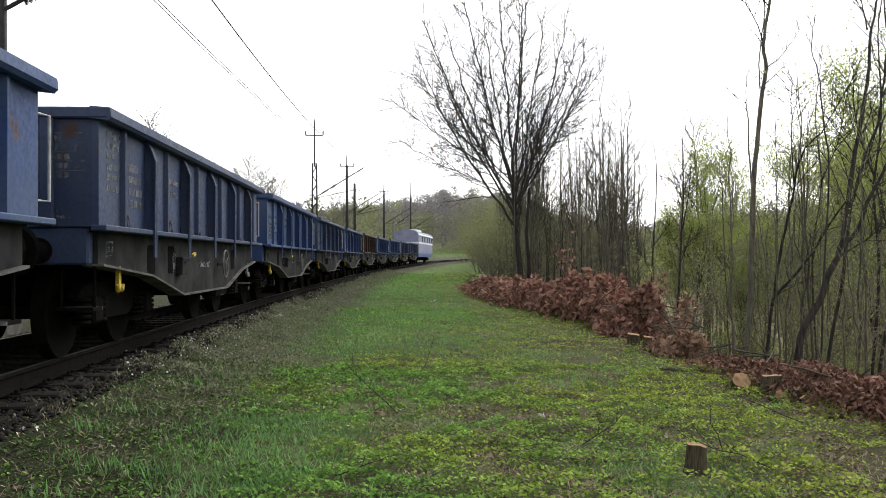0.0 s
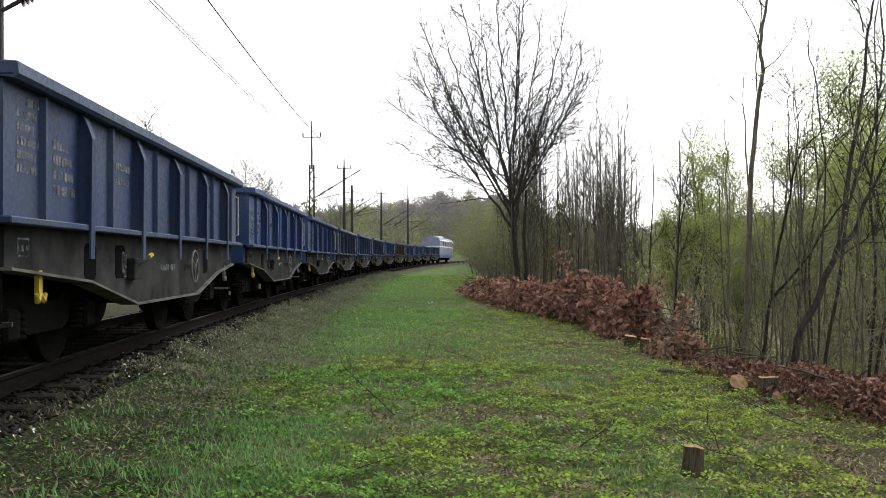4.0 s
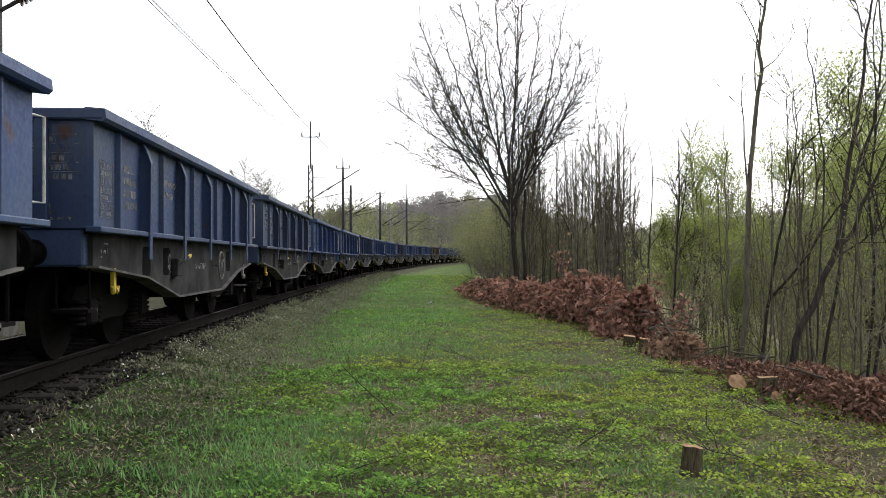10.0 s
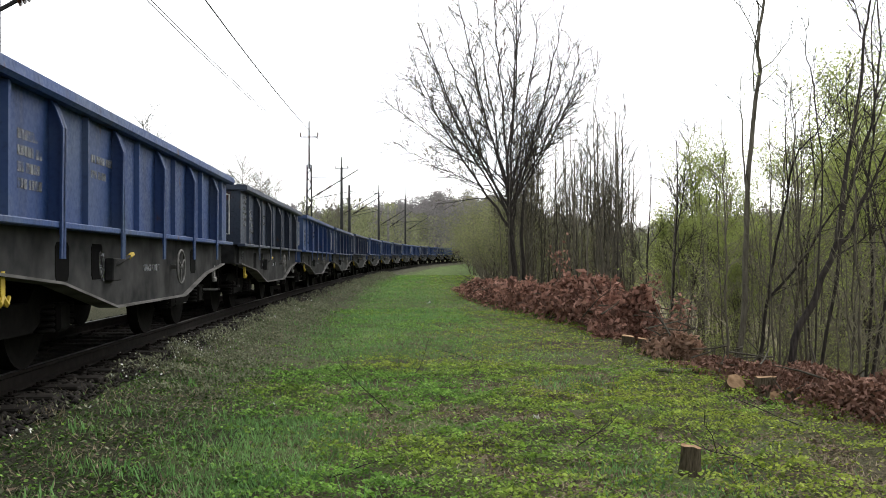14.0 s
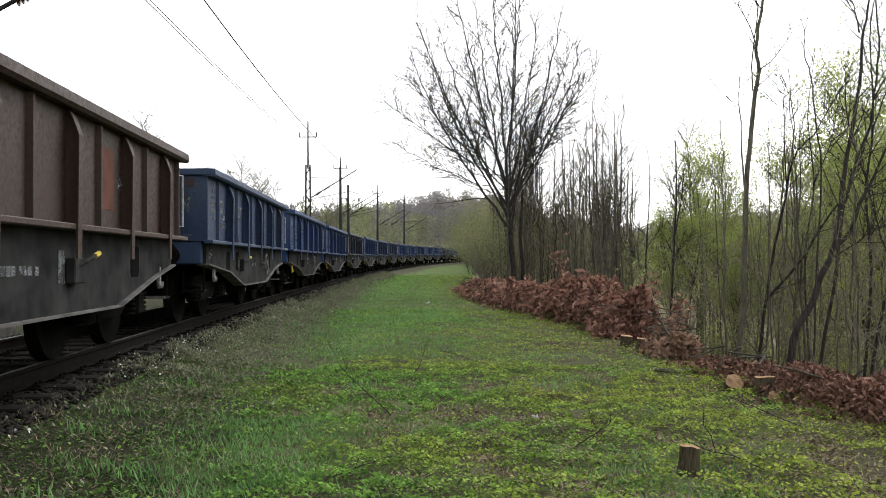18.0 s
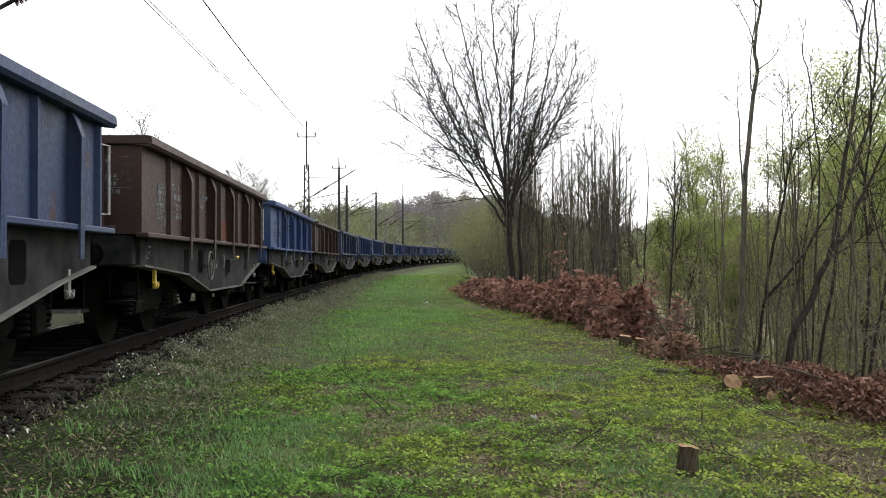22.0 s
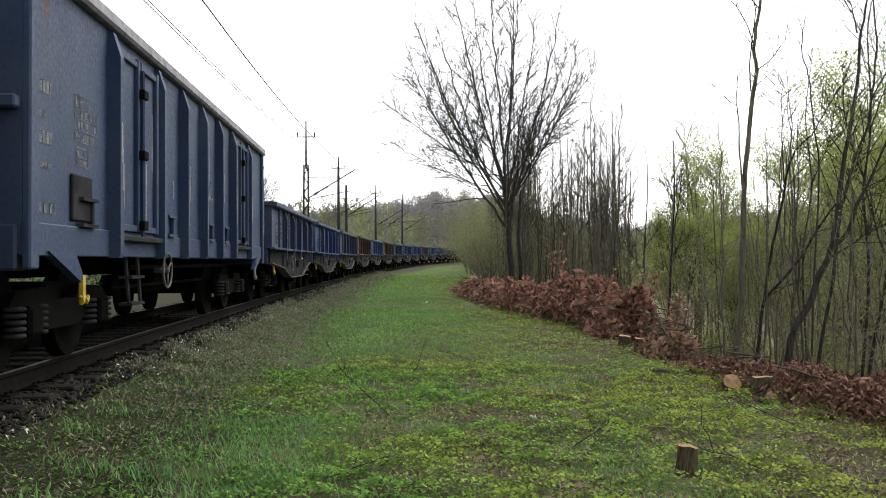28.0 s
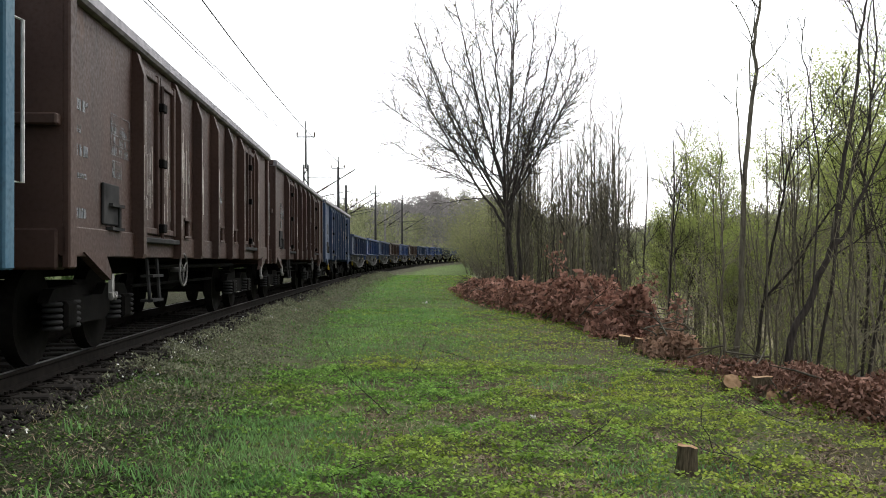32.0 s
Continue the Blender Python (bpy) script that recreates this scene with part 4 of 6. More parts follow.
        part("end_beam", Geo().box(-1.38, 1.38, min(sy * h, sy * (h + 0.12)), max(sy * h, sy * (h + 0.12)), 2.1, 2.2, 0.015), body, w)
        for x in (-0.9, 0.0, 0.9):
            part("end_rib", Geo().box(x - 0.06, x + 0.06, min(sy * h, sy * (h + 0.07)), max(sy * h, sy * (h + 0.07)), 1.2, top, 0.01), body, w)
        for xx in (1.41 * sy,):
            part("handrail", Geo().tube([(xx - 0.06 * sy, sy * (h - 0.02), 1.55), (xx, sy * (h + 0.24), 1.55), (xx, sy * (h + 0.24), 2.75), (xx - 0.06 * sy, sy * (h - 0.02), 2.75)], 0.015, 6), WHITE, w, "white shunter's handrail")
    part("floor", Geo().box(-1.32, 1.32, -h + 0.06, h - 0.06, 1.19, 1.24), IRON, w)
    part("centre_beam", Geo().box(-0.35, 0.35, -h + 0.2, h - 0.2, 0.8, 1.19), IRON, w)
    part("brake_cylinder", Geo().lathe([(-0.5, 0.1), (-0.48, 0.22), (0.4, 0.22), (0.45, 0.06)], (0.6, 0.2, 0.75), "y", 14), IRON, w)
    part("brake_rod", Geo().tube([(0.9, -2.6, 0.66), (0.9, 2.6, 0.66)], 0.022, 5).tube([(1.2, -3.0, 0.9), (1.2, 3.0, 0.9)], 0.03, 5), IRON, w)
    buffers(w, h)
    for y in (-4.5, 4.5):
        build_bogie(w, y, False)
    return w


def build_loco():
    """Six-axle locomotive, pale blue with a white waist band and an arched roof."""
    w = thing("locomotive", "pale lilac-blue locomotive with a white waist band and arched roof", "locomotive")
    h = 8.6
    arch = [(1.45 * math.cos(t), 3.35 + 0.62 * math.sin(t)) for t in [math.pi * k / 14 for k in range(15)]]
    part("body", Geo().prism([(-1.45, 1.15), (1.45, 1.15)] + arch, "y", -h, h), LOCO_PALE, w)
    part("skirt", Geo().box(-1.42, 1.42, -h + 0.1, h - 0.1, 0.75, 1.16, 0.03), LOCO_BLUE, w, "dark blue skirt")
    part("waist_band", Geo().box(-1.465, 1.465, -h - 0.015, h + 0.015, 2.32, 2.5), LOCO_WHITE, w, "white waist band")
    part("roof_edge", Geo().prism([(1.38, 3.5), (1.52, 3.36), (1.52, 3.28), (1.44, 3.28)], "y", -h - 0.03, h + 0.03), LOCO_WHITE, w, "white roof edge")
    for sy in (-1, 1):
        for x in (-0.7, 0.7):
            part("windscreen", Geo().box(x - 0.52, x + 0.52, min(sy * h, sy * (h + 0.02)), max(sy * h, sy * (h + 0.02)), 2.75, 3.3, 0.008), GLASS if sy > 0 else LOCO_PALE, w)
        for x in (-0.95, 0.95):
            part("headlight", Geo().lathe([(0, 0.13), (0.05 * sy, 0.13), (0.06 * sy, 0.1)], (x, sy * h, 1.95), "y", 14), LOCO_WHITE, w)
    for sx in (-1, 1):
        for y in (-4.5, -1.5, 1.5, 4.5, 7.2):
            part("side_window", Geo().box(min(sx * 1.45, sx * 1.47), max(sx * 1.45, sx * 1.47), y - 0.5, y + 0.5, 2.6, 3.2, 0.008), GLASS, w)
    part("roof_box", Geo().box(-0.6, 0.6, -2.5, 2.5, 3.9, 4.15, 0.05), LOCO_WHITE, w)
    buffers(w, h - 0.05)
    for y in (-5.2, 5.2):
        build_bogie(w, y, True)
    return w


WORDS = {"blue": "bright blue low-sided open wagon with ribbed steel walls", "navy": "faded dark blue low-sided open wagon with ribbed walls",
         "slate": "dirty blue-grey low-sided open wagon with ribbed walls", "steel": "weathered steel-blue low-sided open wagon with ribbed walls",
         "grey": "grimy dark blue-grey low-sided open wagon with ribbed walls", "brown": "rusty brown low-sided open wagon with ribbed walls", "rust": "dark rusty brown low-sided wagon with a red patch"}
ORDER = ["navy", "navy", "blue", "blue", "brown", "blue", "navy", "blue", "slate",            # ahead, from the locomotive back
         "blue", "blue", "navy", "blue", "blue", "slate", "navy", "blue", "grey", "blue",
         "blue", "steel", "brown", "blue", "rust", "navy", "blue", "slate"]
TAIL0 = 8.07 + LOW_H    # middle of the low wagon whose tail corner stands at 8.07 m when the clip begins
SPEED = 7.6
train = []              # (object, place of its middle along the line at the start)
masters = {}


def build_train():
    train.append((build_loco(), TAIL0 - LOW_H + 9 * LOW_L - 0.87 + 0.57 + 8.6))
    for i, colour in enumerate(ORDER):
        variant = 2 * (i % 3) + (i > 20)
        key = (colour, variant)
        if key not in masters:
            masters[key] = build_low_wagon("open_wagon", colour, WORDS[colour], variant)
            ob = masters[key]
        else:
            ob = copy_thing(masters[key], Matrix.Identity(4))
        train.append((ob, TAIL0 + (8 - i) * LOW_L - 0.47 * (i > 20)))
    s = -193.81
    for k, (colour, words) in enumerate([("steel", "worn blue high-sided open wagon with side doors"), ("umber", "rusty brown high-sided open wagon with faded stencils"),
                                         ("russet", "rusty brown high-sided open wagon with white scrapes"), ("teal", "teal-blue high-sided open wagon with a white handrail")]):
        train.append((build_tall_wagon(colour, words, k), s - k * TALL_L))


build_train()


def travelled(t):
    return SPEED * t - 0.0077 * t * t


def motions():
    """The train runs away along the curve and its wheels roll."""
    for ob, s in train:
        walk(ob, [(0.5 * k, on_track(s + travelled(0.5 * k))) for k in range(65)])
    rolled = {}
    for ob, s in train:
        for w in ob.children_recursive:
            if not w.name.startswith("wheelset"):
                continue
            y = round(w.matrix_basis.translation.y, 2)
            if y not in rolled:
                walk(w, [(0.08 * k, pose(0, y, WHEEL_R, -math.degrees(travelled(0.08 * k) / WHEEL_R))) for k in range(401)])
                rolled[y] = w
            else:
                w.rotation_mode = "QUATERNION"
                w.animation_data_create()
                w.animation_data.action = rolled[y].animation_data.action
                w.animation_data.action_slot = rolled[y].animation_data.action_slot


# ---- trees ----
TWIG_R = 0.0062


def grow(rng, start, heading, length, radius, depth, out, tips, lift=0.25, spread=0.6, kids=(4, 6), wiggle=0.12, taper=0.35, low=0.35, least=TWIG_R):
    """Adds one limb and its branches to out as (points, radii, depth)."""
    n = max(4, int(length / (0.5 if depth < 2 else 0.3)))
    n = min(n, 9)
    p, d = np.array(start, float), np.array(heading, float)
    pts, rad = [p.copy()], [radius]
    for i in range(n):
        d = d + rng.normal(0, wiggle, 3)
        d[2] += lift * 0.25
        d /= np.linalg.norm(d)
        p = p + d * length / n
        pts.append(p.copy())
        rad.append(radius * (1 - (1 - taper) * (i + 1) / n))
    out.append((pts, rad, depth))
    if depth <= 0:
        tips.append(p.copy())
        return
    for k in range(rng.integers(kids[0], kids[1] + 1)):
        f = low + (0.97 - low) * (k + rng.random()) / kids[1]
        f = min(f, 0.97)
        i = min(int(f * n), n - 1)
        q = pts[i] + (pts[i + 1] - pts[i]) * (f * n - i)
        a = rng.uniform(0, 2 * math.pi)
        side = np.cross(d, [math.cos(a), math.sin(a), 0.3])
        side /= np.linalg.norm(side) + 1e-6
        h = d * (1 - spread * 0.6) + side * spread + np.array([0, 0, lift])
        h /= np.linalg.norm(h)
        grow(rng, q, h, length * rng.uniform(0.4, 0.62) * (1.1 - 0.4 * f), max(rad[i] * rng.uniform(0.38, 0.58), least * (0.75 + 0.4 * (depth - 1))), depth - 1, out, tips, lift, spread, kids, wiggle * 1.25, taper, 0.2, least)


def wood_mesh(name, limbs, mat, sides):
    """All the tapered limbs of one part, as tubes."""
    vs, fs, k = [], [], 0
    for pts, rad, depth in limbs:
        n = sides(depth)
        pts = np.array(pts)
        d = np.gradient(pts, axis=0)
        d /= np.linalg.norm(d, axis=1)[:, None] + 1e-9
        a = np.cross(d, [0.31, 0.87, 0.12])
        a /= np.linalg.norm(a, axis=1)[:, None] + 1e-9
        b = np.cross(d, a)
        t = np.arange(n) * 2 * math.pi / n
        ring = pts[:, None] + (a[:, None] * np.cos(t)[None, :, None] + b[:, None] * np.sin(t)[None, :, None]) * np.array(rad)[:, None, None]
        vs.append(ring.reshape(-1, 3))
        i = np.arange(len(pts) * n).reshape(len(pts), n)
        fs.append(np.stack([i[:-1], np.roll(i, -1, 1)[:-1], np.roll(i, -1, 1)[1:], i[1:]], -1).reshape(-1, 4) + k)
        k += len(pts) * n
    me = soup(name, np.concatenate(vs), np.concatenate(fs), mat)
    me.polygons.foreach_set("use_smooth", [True] * len(me.polygons))
    return me


def leaf_mesh(name, rng, tips, per, size, spread, mat, droop=0.0):
    c = np.repeat(np.array(tips), per, 0)
    n = len(c)
    c = c + rng.normal(0, spread, (n, 3))
    u = rng.normal(0, 1, (n, 3))
    u[:, 2] -= droop
    u /= np.linalg.norm(u, axis=1)[:, None]
    s = np.cross(u, rng.normal(0, 1, (n, 3)))
    s /= np.linalg.norm(s, axis=1)[:, None] + 1e-9
    k = size * rng.uniform(0.6, 1.3, (n, 1))
    return quads(name, c, u * k, s * k * 0.55, mat)


def build_tree(seed, words, height, radius, stems=1, fan=0.0, depth=3, kids=(5, 7), lift=0.25, spread=0.55, leaves=None, bark=None, low=0.35, lean=(0, 0), group="bare trees", category="tree", wiggle=0.06, name="tree"):
    """leaves: (material, leaves a twig, size, scatter)."""
    rng = np.random.default_rng(seed)
    limbs, tips = [], []
    for k in range(stems):
        a = 2 * math.pi * (k + rng.random() * 0.5) / max(stems, 1)
        f = fan * rng.uniform(0.5, 1.1) if stems > 1 else 0
        d = np.array([math.cos(a) * f + lean[0], math.sin(a) * f + lean[1], 1.0])
        d /= np.linalg.norm(d)
        o = (0.12 * math.cos(a) * (stems > 1), 0.12 * math.sin(a) * (stems > 1), -0.15)
        grow(rng, o, d, height * rng.uniform(0.8, 1.0) if k else height, radius * (1 if k == 0 else rng.uniform(0.6, 0.9)), depth, limbs, tips, lift, spread, kids, wiggle, 0.2, low)
    t = thing(name, words, category, group)
    bark = bark or BARK
    part("trunk", wood_mesh("trunk", [q for q in limbs if q[2] >= depth - 1], bark, lambda d: 9 if d == depth else 6), None, t)
    part("bough", wood_mesh("bough", [q for q in limbs if q[2] < depth - 1], SHOOT if name == "shrub" else TWIG, lambda d: 4 if d else 3), None, t, "thin twigs", kind="stuff")
    if leaves:
        mat, per, size, sc = leaves
        part("crown", leaf_mesh("crown", rng, tips, per, size, sc, mat), None, t, "sparse spring leaves" if mat is LEAF else "small unopened buds", kind="stuff")
    return t


def stand(ob, s=None, l=None, xy=None, turn=0.0, size=1.0, sink=0.05, master=True):
    """Stands a tree, or a copy of it, on the ground."""
    if xy is None:
        x, y = (float(v) for v in place(s, l))
    else:
        x, y = xy
        s, l = nearest(x, y)
    z = float(ground_z(np.float64(s), np.float64(l))) - sink
    m = Matrix.LocRotScale((x, y, z), Euler((0, 0, radians(turn))), (size, size, size))
    if master:
        ob.matrix_basis = m
        return ob
    return copy_thing(ob, m)


def nearest(x, y):
    i = int(np.argmin((TX - x) ** 2 + (TY - y) ** 2))
    h = HEAD[i]
    return float(SS[i] + (x - TX[i]) * math.sin(h) + (y - TY[i]) * math.cos(h)), float((x - TX[i]) * math.cos(h) - (y - TY[i]) * math.sin(h))


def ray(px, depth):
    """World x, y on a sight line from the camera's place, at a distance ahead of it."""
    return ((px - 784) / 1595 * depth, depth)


def bend(points, n, rng, sway=0.0):
    """A smooth line through a few points, with n steps and a little sway."""
    p = np.array(points, float)
    p = np.concatenate([[2 * p[0] - p[1]], p, [2 * p[-1] - p[-2]]])
    out = []
    for u in np.linspace(0, len(p) - 3 - 1e-6, n + 1):
        i, f = int(u), u - int(u)
        a, b, c, d = p[i:i + 4]
        out.append(0.5 * (2 * b + (c - a) * f + (2 * a - 5 * b + 4 * c - d) * f * f + (3 * b - a - 3 * c + d) * f ** 3))
    out = np.array(out)
    out[1:-1] += rng.normal(0, sway, (n - 1, 3))
    return out


def feather(rng, pts, rad, limbs, tips, count, length, angle, least, start=0.25, depth=1, twigs=(4, 6), up=0.25):
    """Straight side shoots along a limb, each with its own fine twigs, rising at an acute angle."""
    n = len(pts) - 1
    for k in range(count):
        f = start + (0.99 - start) * (k + rng.random()) / count
        i = min(int(f * n), n - 1)
        q = pts[i] + (pts[i + 1] - pts[i]) * (f * n - i)
        d = pts[i + 1] - pts[i]
        d = d / (np.linalg.norm(d) + 1e-9)
        side = np.cross(d, rng.normal(0, 1, 3))
        side /= np.linalg.norm(side) + 1e-9
        w = math.radians(angle) * rng.uniform(0.6, 1.3)
        h = d * math.cos(w) + side * math.sin(w) + np.array([0, 0, up])
        h /= np.linalg.norm(h)
        ln = length * rng.uniform(0.45, 1.2) * (1.15 - 0.6 * f)
        r = min(max(rad[i] * 0.5, least * (1.5 if depth else 1.0)), least * 2.4)
        m = 4 if depth else 3
        line = [q]
        for j in range(m):
            h = h + rng.normal(0, 0.09, 3) + np.array([0, 0, up * 0.3])
            h /= np.linalg.norm(h)
            line.append(line[-1] + h * ln / m)
        rr = list(np.linspace(r, least * 0.8, m + 1))
        limbs.append((line, rr, depth))
        tips.append(line[-1])
        if depth:
            feather(rng, np.array(line), rr, limbs, tips, rng.integers(twigs[0], twigs[1] + 1), ln * 0.45, angle * 1.1, least, 0.2, depth - 1, twigs, up)


def finish_tree(t, limbs, tips, bark, twig, rng, leaves=None):
    """The trunk, the twigs and the leaves or buds of a tree as its parts."""
    part("trunk", wood_mesh("trunk", [q for q in limbs if q[2] >= 2], bark, lambda d: 9 if d > 2 else 6), None, t)
    part("bough", wood_mesh("bough", [q for q in limbs if q[2] < 2], twig, lambda d: 4 if d else 3), None, t, "thin twigs", kind="stuff")
    if leaves:
        mat, per, size, sc = leaves
        part("crown", leaf_mesh("crown", rng, tips, per, size, sc, mat), None, t, "sparse spring leaves" if mat is LEAF else "small opening buds", kind="stuff")
    return t


# the tall spreading tree at the edge of the clearing
def build_spreading_tree():
    rng = np.random.default_rng(23)
    limbs, tips = [], []
    trunk = bend([(0.1, 0, -0.4), (0.06, 0, 1.0), (-0.06, 0, 2.3), (-0.12, 0.05, 3.6), (-0.2, 0.0, 5.2)], 10, rng, 0.012)
    limbs.append((trunk, list(np.linspace(0.125, 0.06, 11)), 4))
    twin = bend([(0.42, 0.35, -0.4), (0.4, 0.3, 1.2), (0.34, 0.25, 2.8), (0.42, 0.2, 4.4)], 8, rng, 0.012)
    limbs.append((twin, list(np.linspace(0.085, 0.045, 9)), 4))
    # height of the fork, reach across and along, height of the tip, bow outwards, thickness
    for z, ex, ey, ez, bow, r in ((3.6, -5.0, 0.9, 6.3, 0.1, 0.024), (4.2, -5.2, -1.2, 7.6, 0.15, 0.028), (2.4, -4.3, 0.4, 9.6, 0.3, 0.06), (3.2, -3.9, -1.6, 10.4, 0.3, 0.055),
                                  (2.7, -3.0, 1.5, 11.0, 0.3, 0.06), (3.6, -2.3, -0.8, 11.7, 0.25, 0.055), (3.0, -1.4, 1.9, 11.9, 0.2, 0.055), (4.2, -0.8, -0.2, 12.3, 0.1, 0.055),
                                  (3.2, 0.1, -1.7, 12.0, 0.1, 0.05), (4.6, 0.5, 0.7, 12.2, 0.15, 0.05), (3.4, 1.3, 1.2, 11.6, 0.2, 0.05), (2.8, 2.0, -0.8, 11.0, 0.3, 0.055),
                                  (3.8, 2.7, 0.5, 10.2, 0.3, 0.045), (3.2, 3.2, 1.3, 9.4, 0.3, 0.042), (4.4, 3.4, -1.0, 8.8, 0.2, 0.026),
                                  (4.0, -3.3, 0.2, 8.6, 0.3, 0.032), (3.9, -4.4, -0.4, 8.7, 0.2, 0.03), (2.8, -3.6, 0.9, 9.9, 0.3, 0.05), (3.3, 2.9, -0.3, 9.6, 0.3, 0.04), (4.0, -1.9, 0.9, 9.8, 0.2, 0.04), (2.2, 1.1, 2.3, 9.6, 0.2, 0.045)):
        z = min(z + 0.45, 5.1)
        o = np.array([np.interp(z, [0, 2.3, 3.6, 5.2], [0.1, -0.06, -0.12, -0.2]), 0, z])
        e, r = np.array([ex * 0.92, ey, ez]), r * 0.88
        mid = o + (e - o) * 0.48 + np.array([ex * bow * 0.16, ey * bow * 0.16, -0.12 * bow * abs(ex)])
        line = bend([o, mid, e], 14, rng, 0.035)
        rad = list(0.012 + (r - 0.012) * (1 - np.linspace(0, 1, 15)) ** 0.85)
        limbs.append((line, rad, 3))
        feather(rng, line, rad, limbs, tips, 30, 1.75, 40, 0.0085, 0.2, 1, (6, 8), 0.04)
    t = thing("tree", "large bare spreading tree with small opening buds", "tree", "bare trees at the clearing")
    return finish_tree(t, limbs, tips, BARK, BARK, rng, (BUD, 2, 0.034, 0.06))


stand(build_spreading_tree(), xy=(2.76, 37.0), size=1.08, sink=0.2)


def build_pole(seed, height, r, words, low=0.3, shoots=26, length=1.1, angle=32, least=0.0062, bark=None, twig=None, buds=2, group="slender young trees", forks=1):
    """A young straight tree: a tapering stem with close rising side shoots."""
    rng = np.random.default_rng(seed)
    limbs, tips = [], []
    lean = rng.normal(0, 0.035, 2)
    line = bend([(0, 0, -0.3), (lean[0] * height * 0.3, lean[1] * height * 0.3, height * 0.35), (lean[0] * height * 0.7, lean[1] * height * 0.7, height * 0.7), (lean[0] * height, lean[1] * height, height)], 12, rng, 0.025)
    rad = list(r * 0.9 * (1 - np.linspace(0, 1, 13)) + 0.006)
    limbs.append((line, rad, 3))
    feather(rng, line, rad, limbs, tips, shoots, length, angle, least, low, 1, (3, 5), 0.06)
    for k in range(forks):
        i = int(rng.integers(3, 7))
        a = rng.uniform(0, 2 * math.pi)
        e = line[i] + np.array([math.cos(a) * 0.5, math.sin(a) * 0.5, height * 0.4])
        fork = bend([line[i], line[i] + np.array([math.cos(a) * 0.32, math.sin(a) * 0.32, height * 0.15]), e], 8, rng, 0.02)
        fr = list(np.linspace(rad[i] * 0.6, 0.006, 9))
        limbs.append((fork, fr, 2))
        feather(rng, fork, fr, limbs, tips, shoots // 2, length * 0.8, angle, least, 0.25, 1, (3, 4), 0.06)
    t = thing("tree", words, "tree", group)
    return finish_tree(t, limbs, tips, bark or BARK_GREEN, twig or TWIG, rng, (BUD, buds, 0.022, 0.07) if buds else None)


# young straight trees behind the brush pile
poles = [build_pole(130 + k, 7.2 + 0.5 * k, 0.05 + 0.008 * (k % 3), "slender bare young tree with a straight trunk", 0.42 + 0.05 * (k % 3), 15, 1.5, 40, 0.006, bark=BARK if k % 2 else BARK_GREEN, forks=k % 3) for k in range(7)]
rng = random.Random(4)
count = 0
for k in range(260):
    slant, depth = 0.05 + 0.157 * rng.random() ** 1.15, 24 + 36 * rng.random() ** 1.3
    x, y = slant * depth, depth
    s, l = nearest(x, y)
    if l < 9.0 or count > 88:
        continue
    top = np.interp(slant, [0.05, 0.1, 0.15, 0.207], [0.135, 0.13, 0.12, 0.1]) * rng.uniform(0.66, 1.1)     # height over the eye's level as a slope
    high = (0.97 + top * depth - float(ground_z(np.float64(s), np.float64(l))))
    stand(poles[count % 7], xy=(x, y), turn=rng.uniform(0, 360), size=min(high / (7.2 + 0.5 * (count % 7)), 1.45), master=count < 7)
    count += 1
for k in range(42):     # a close stand round the spreading tree
    slant, depth = rng.uniform(0.066, 0.14), rng.uniform(37, 52)
    stand(poles[(2 * k + 1) % 7], xy=(slant * depth, depth), turn=rng.uniform(0, 360), size=rng.uniform(0.5, 0.8), master=False)
thicket = [build_pole(200 + k, 6.0, 0.035, "dense twiggy young tree behind the brush pile", 0.2, 24, 1.5, 44, 0.0062, BARK_GREEN, SHOOT, 1, "dense young trees", 1) for k in range(2)]
for k in range(20):
    slant, depth = rng.uniform(0.056, 0.2), rng.uniform(38, 60)
    s, l = nearest(slant * depth, depth)
    high = 0.97 + rng.uniform(0.06, 0.1) * depth - float(ground_z(np.float64(s), np.float64(l)))
    stand(thicket[k % 2], xy=(slant * depth, depth), turn=rng.uniform(0, 360), size=high / 6.0, master=k < 2)
for x, y, size in ((4.95, 22.5, 0.7), (5.9, 24, 0.66), (8.8, 31, 0.75), (9.7, 33, 0.8), (7.6, 30, 0.7), (10.9, 34, 0.8), (9.2, 28, 0.62), (11.6, 31, 0.7)):
    stand(poles[rng.randrange(7)], xy=(x, y), turn=rng.uniform(0, 360), size=size, master=False)

# bare trees with close upright branches
twiggy = [build_pole(160 + k, 8.6 - k, 0.075, "bare dark tree with many close upright branches", 0.48, 34, 2.3, 44, 0.0088, BARK_GREEN, BARK, 1, "close-branched bare trees", 2) for k in range(2)]
for k, (x, y, size) in enumerate(((8.5, 30, 1.0), (7.6, 29, 0.86), (9.15, 31, 0.92), (10.0, 33, 0.92), (8.1, 31, 0.8), (10.8, 34, 0.85), (9.6, 30, 0.8))):
    stand(twiggy[k % 2], xy=(x, y), turn=70.0 * k, size=size, master=k < 2)


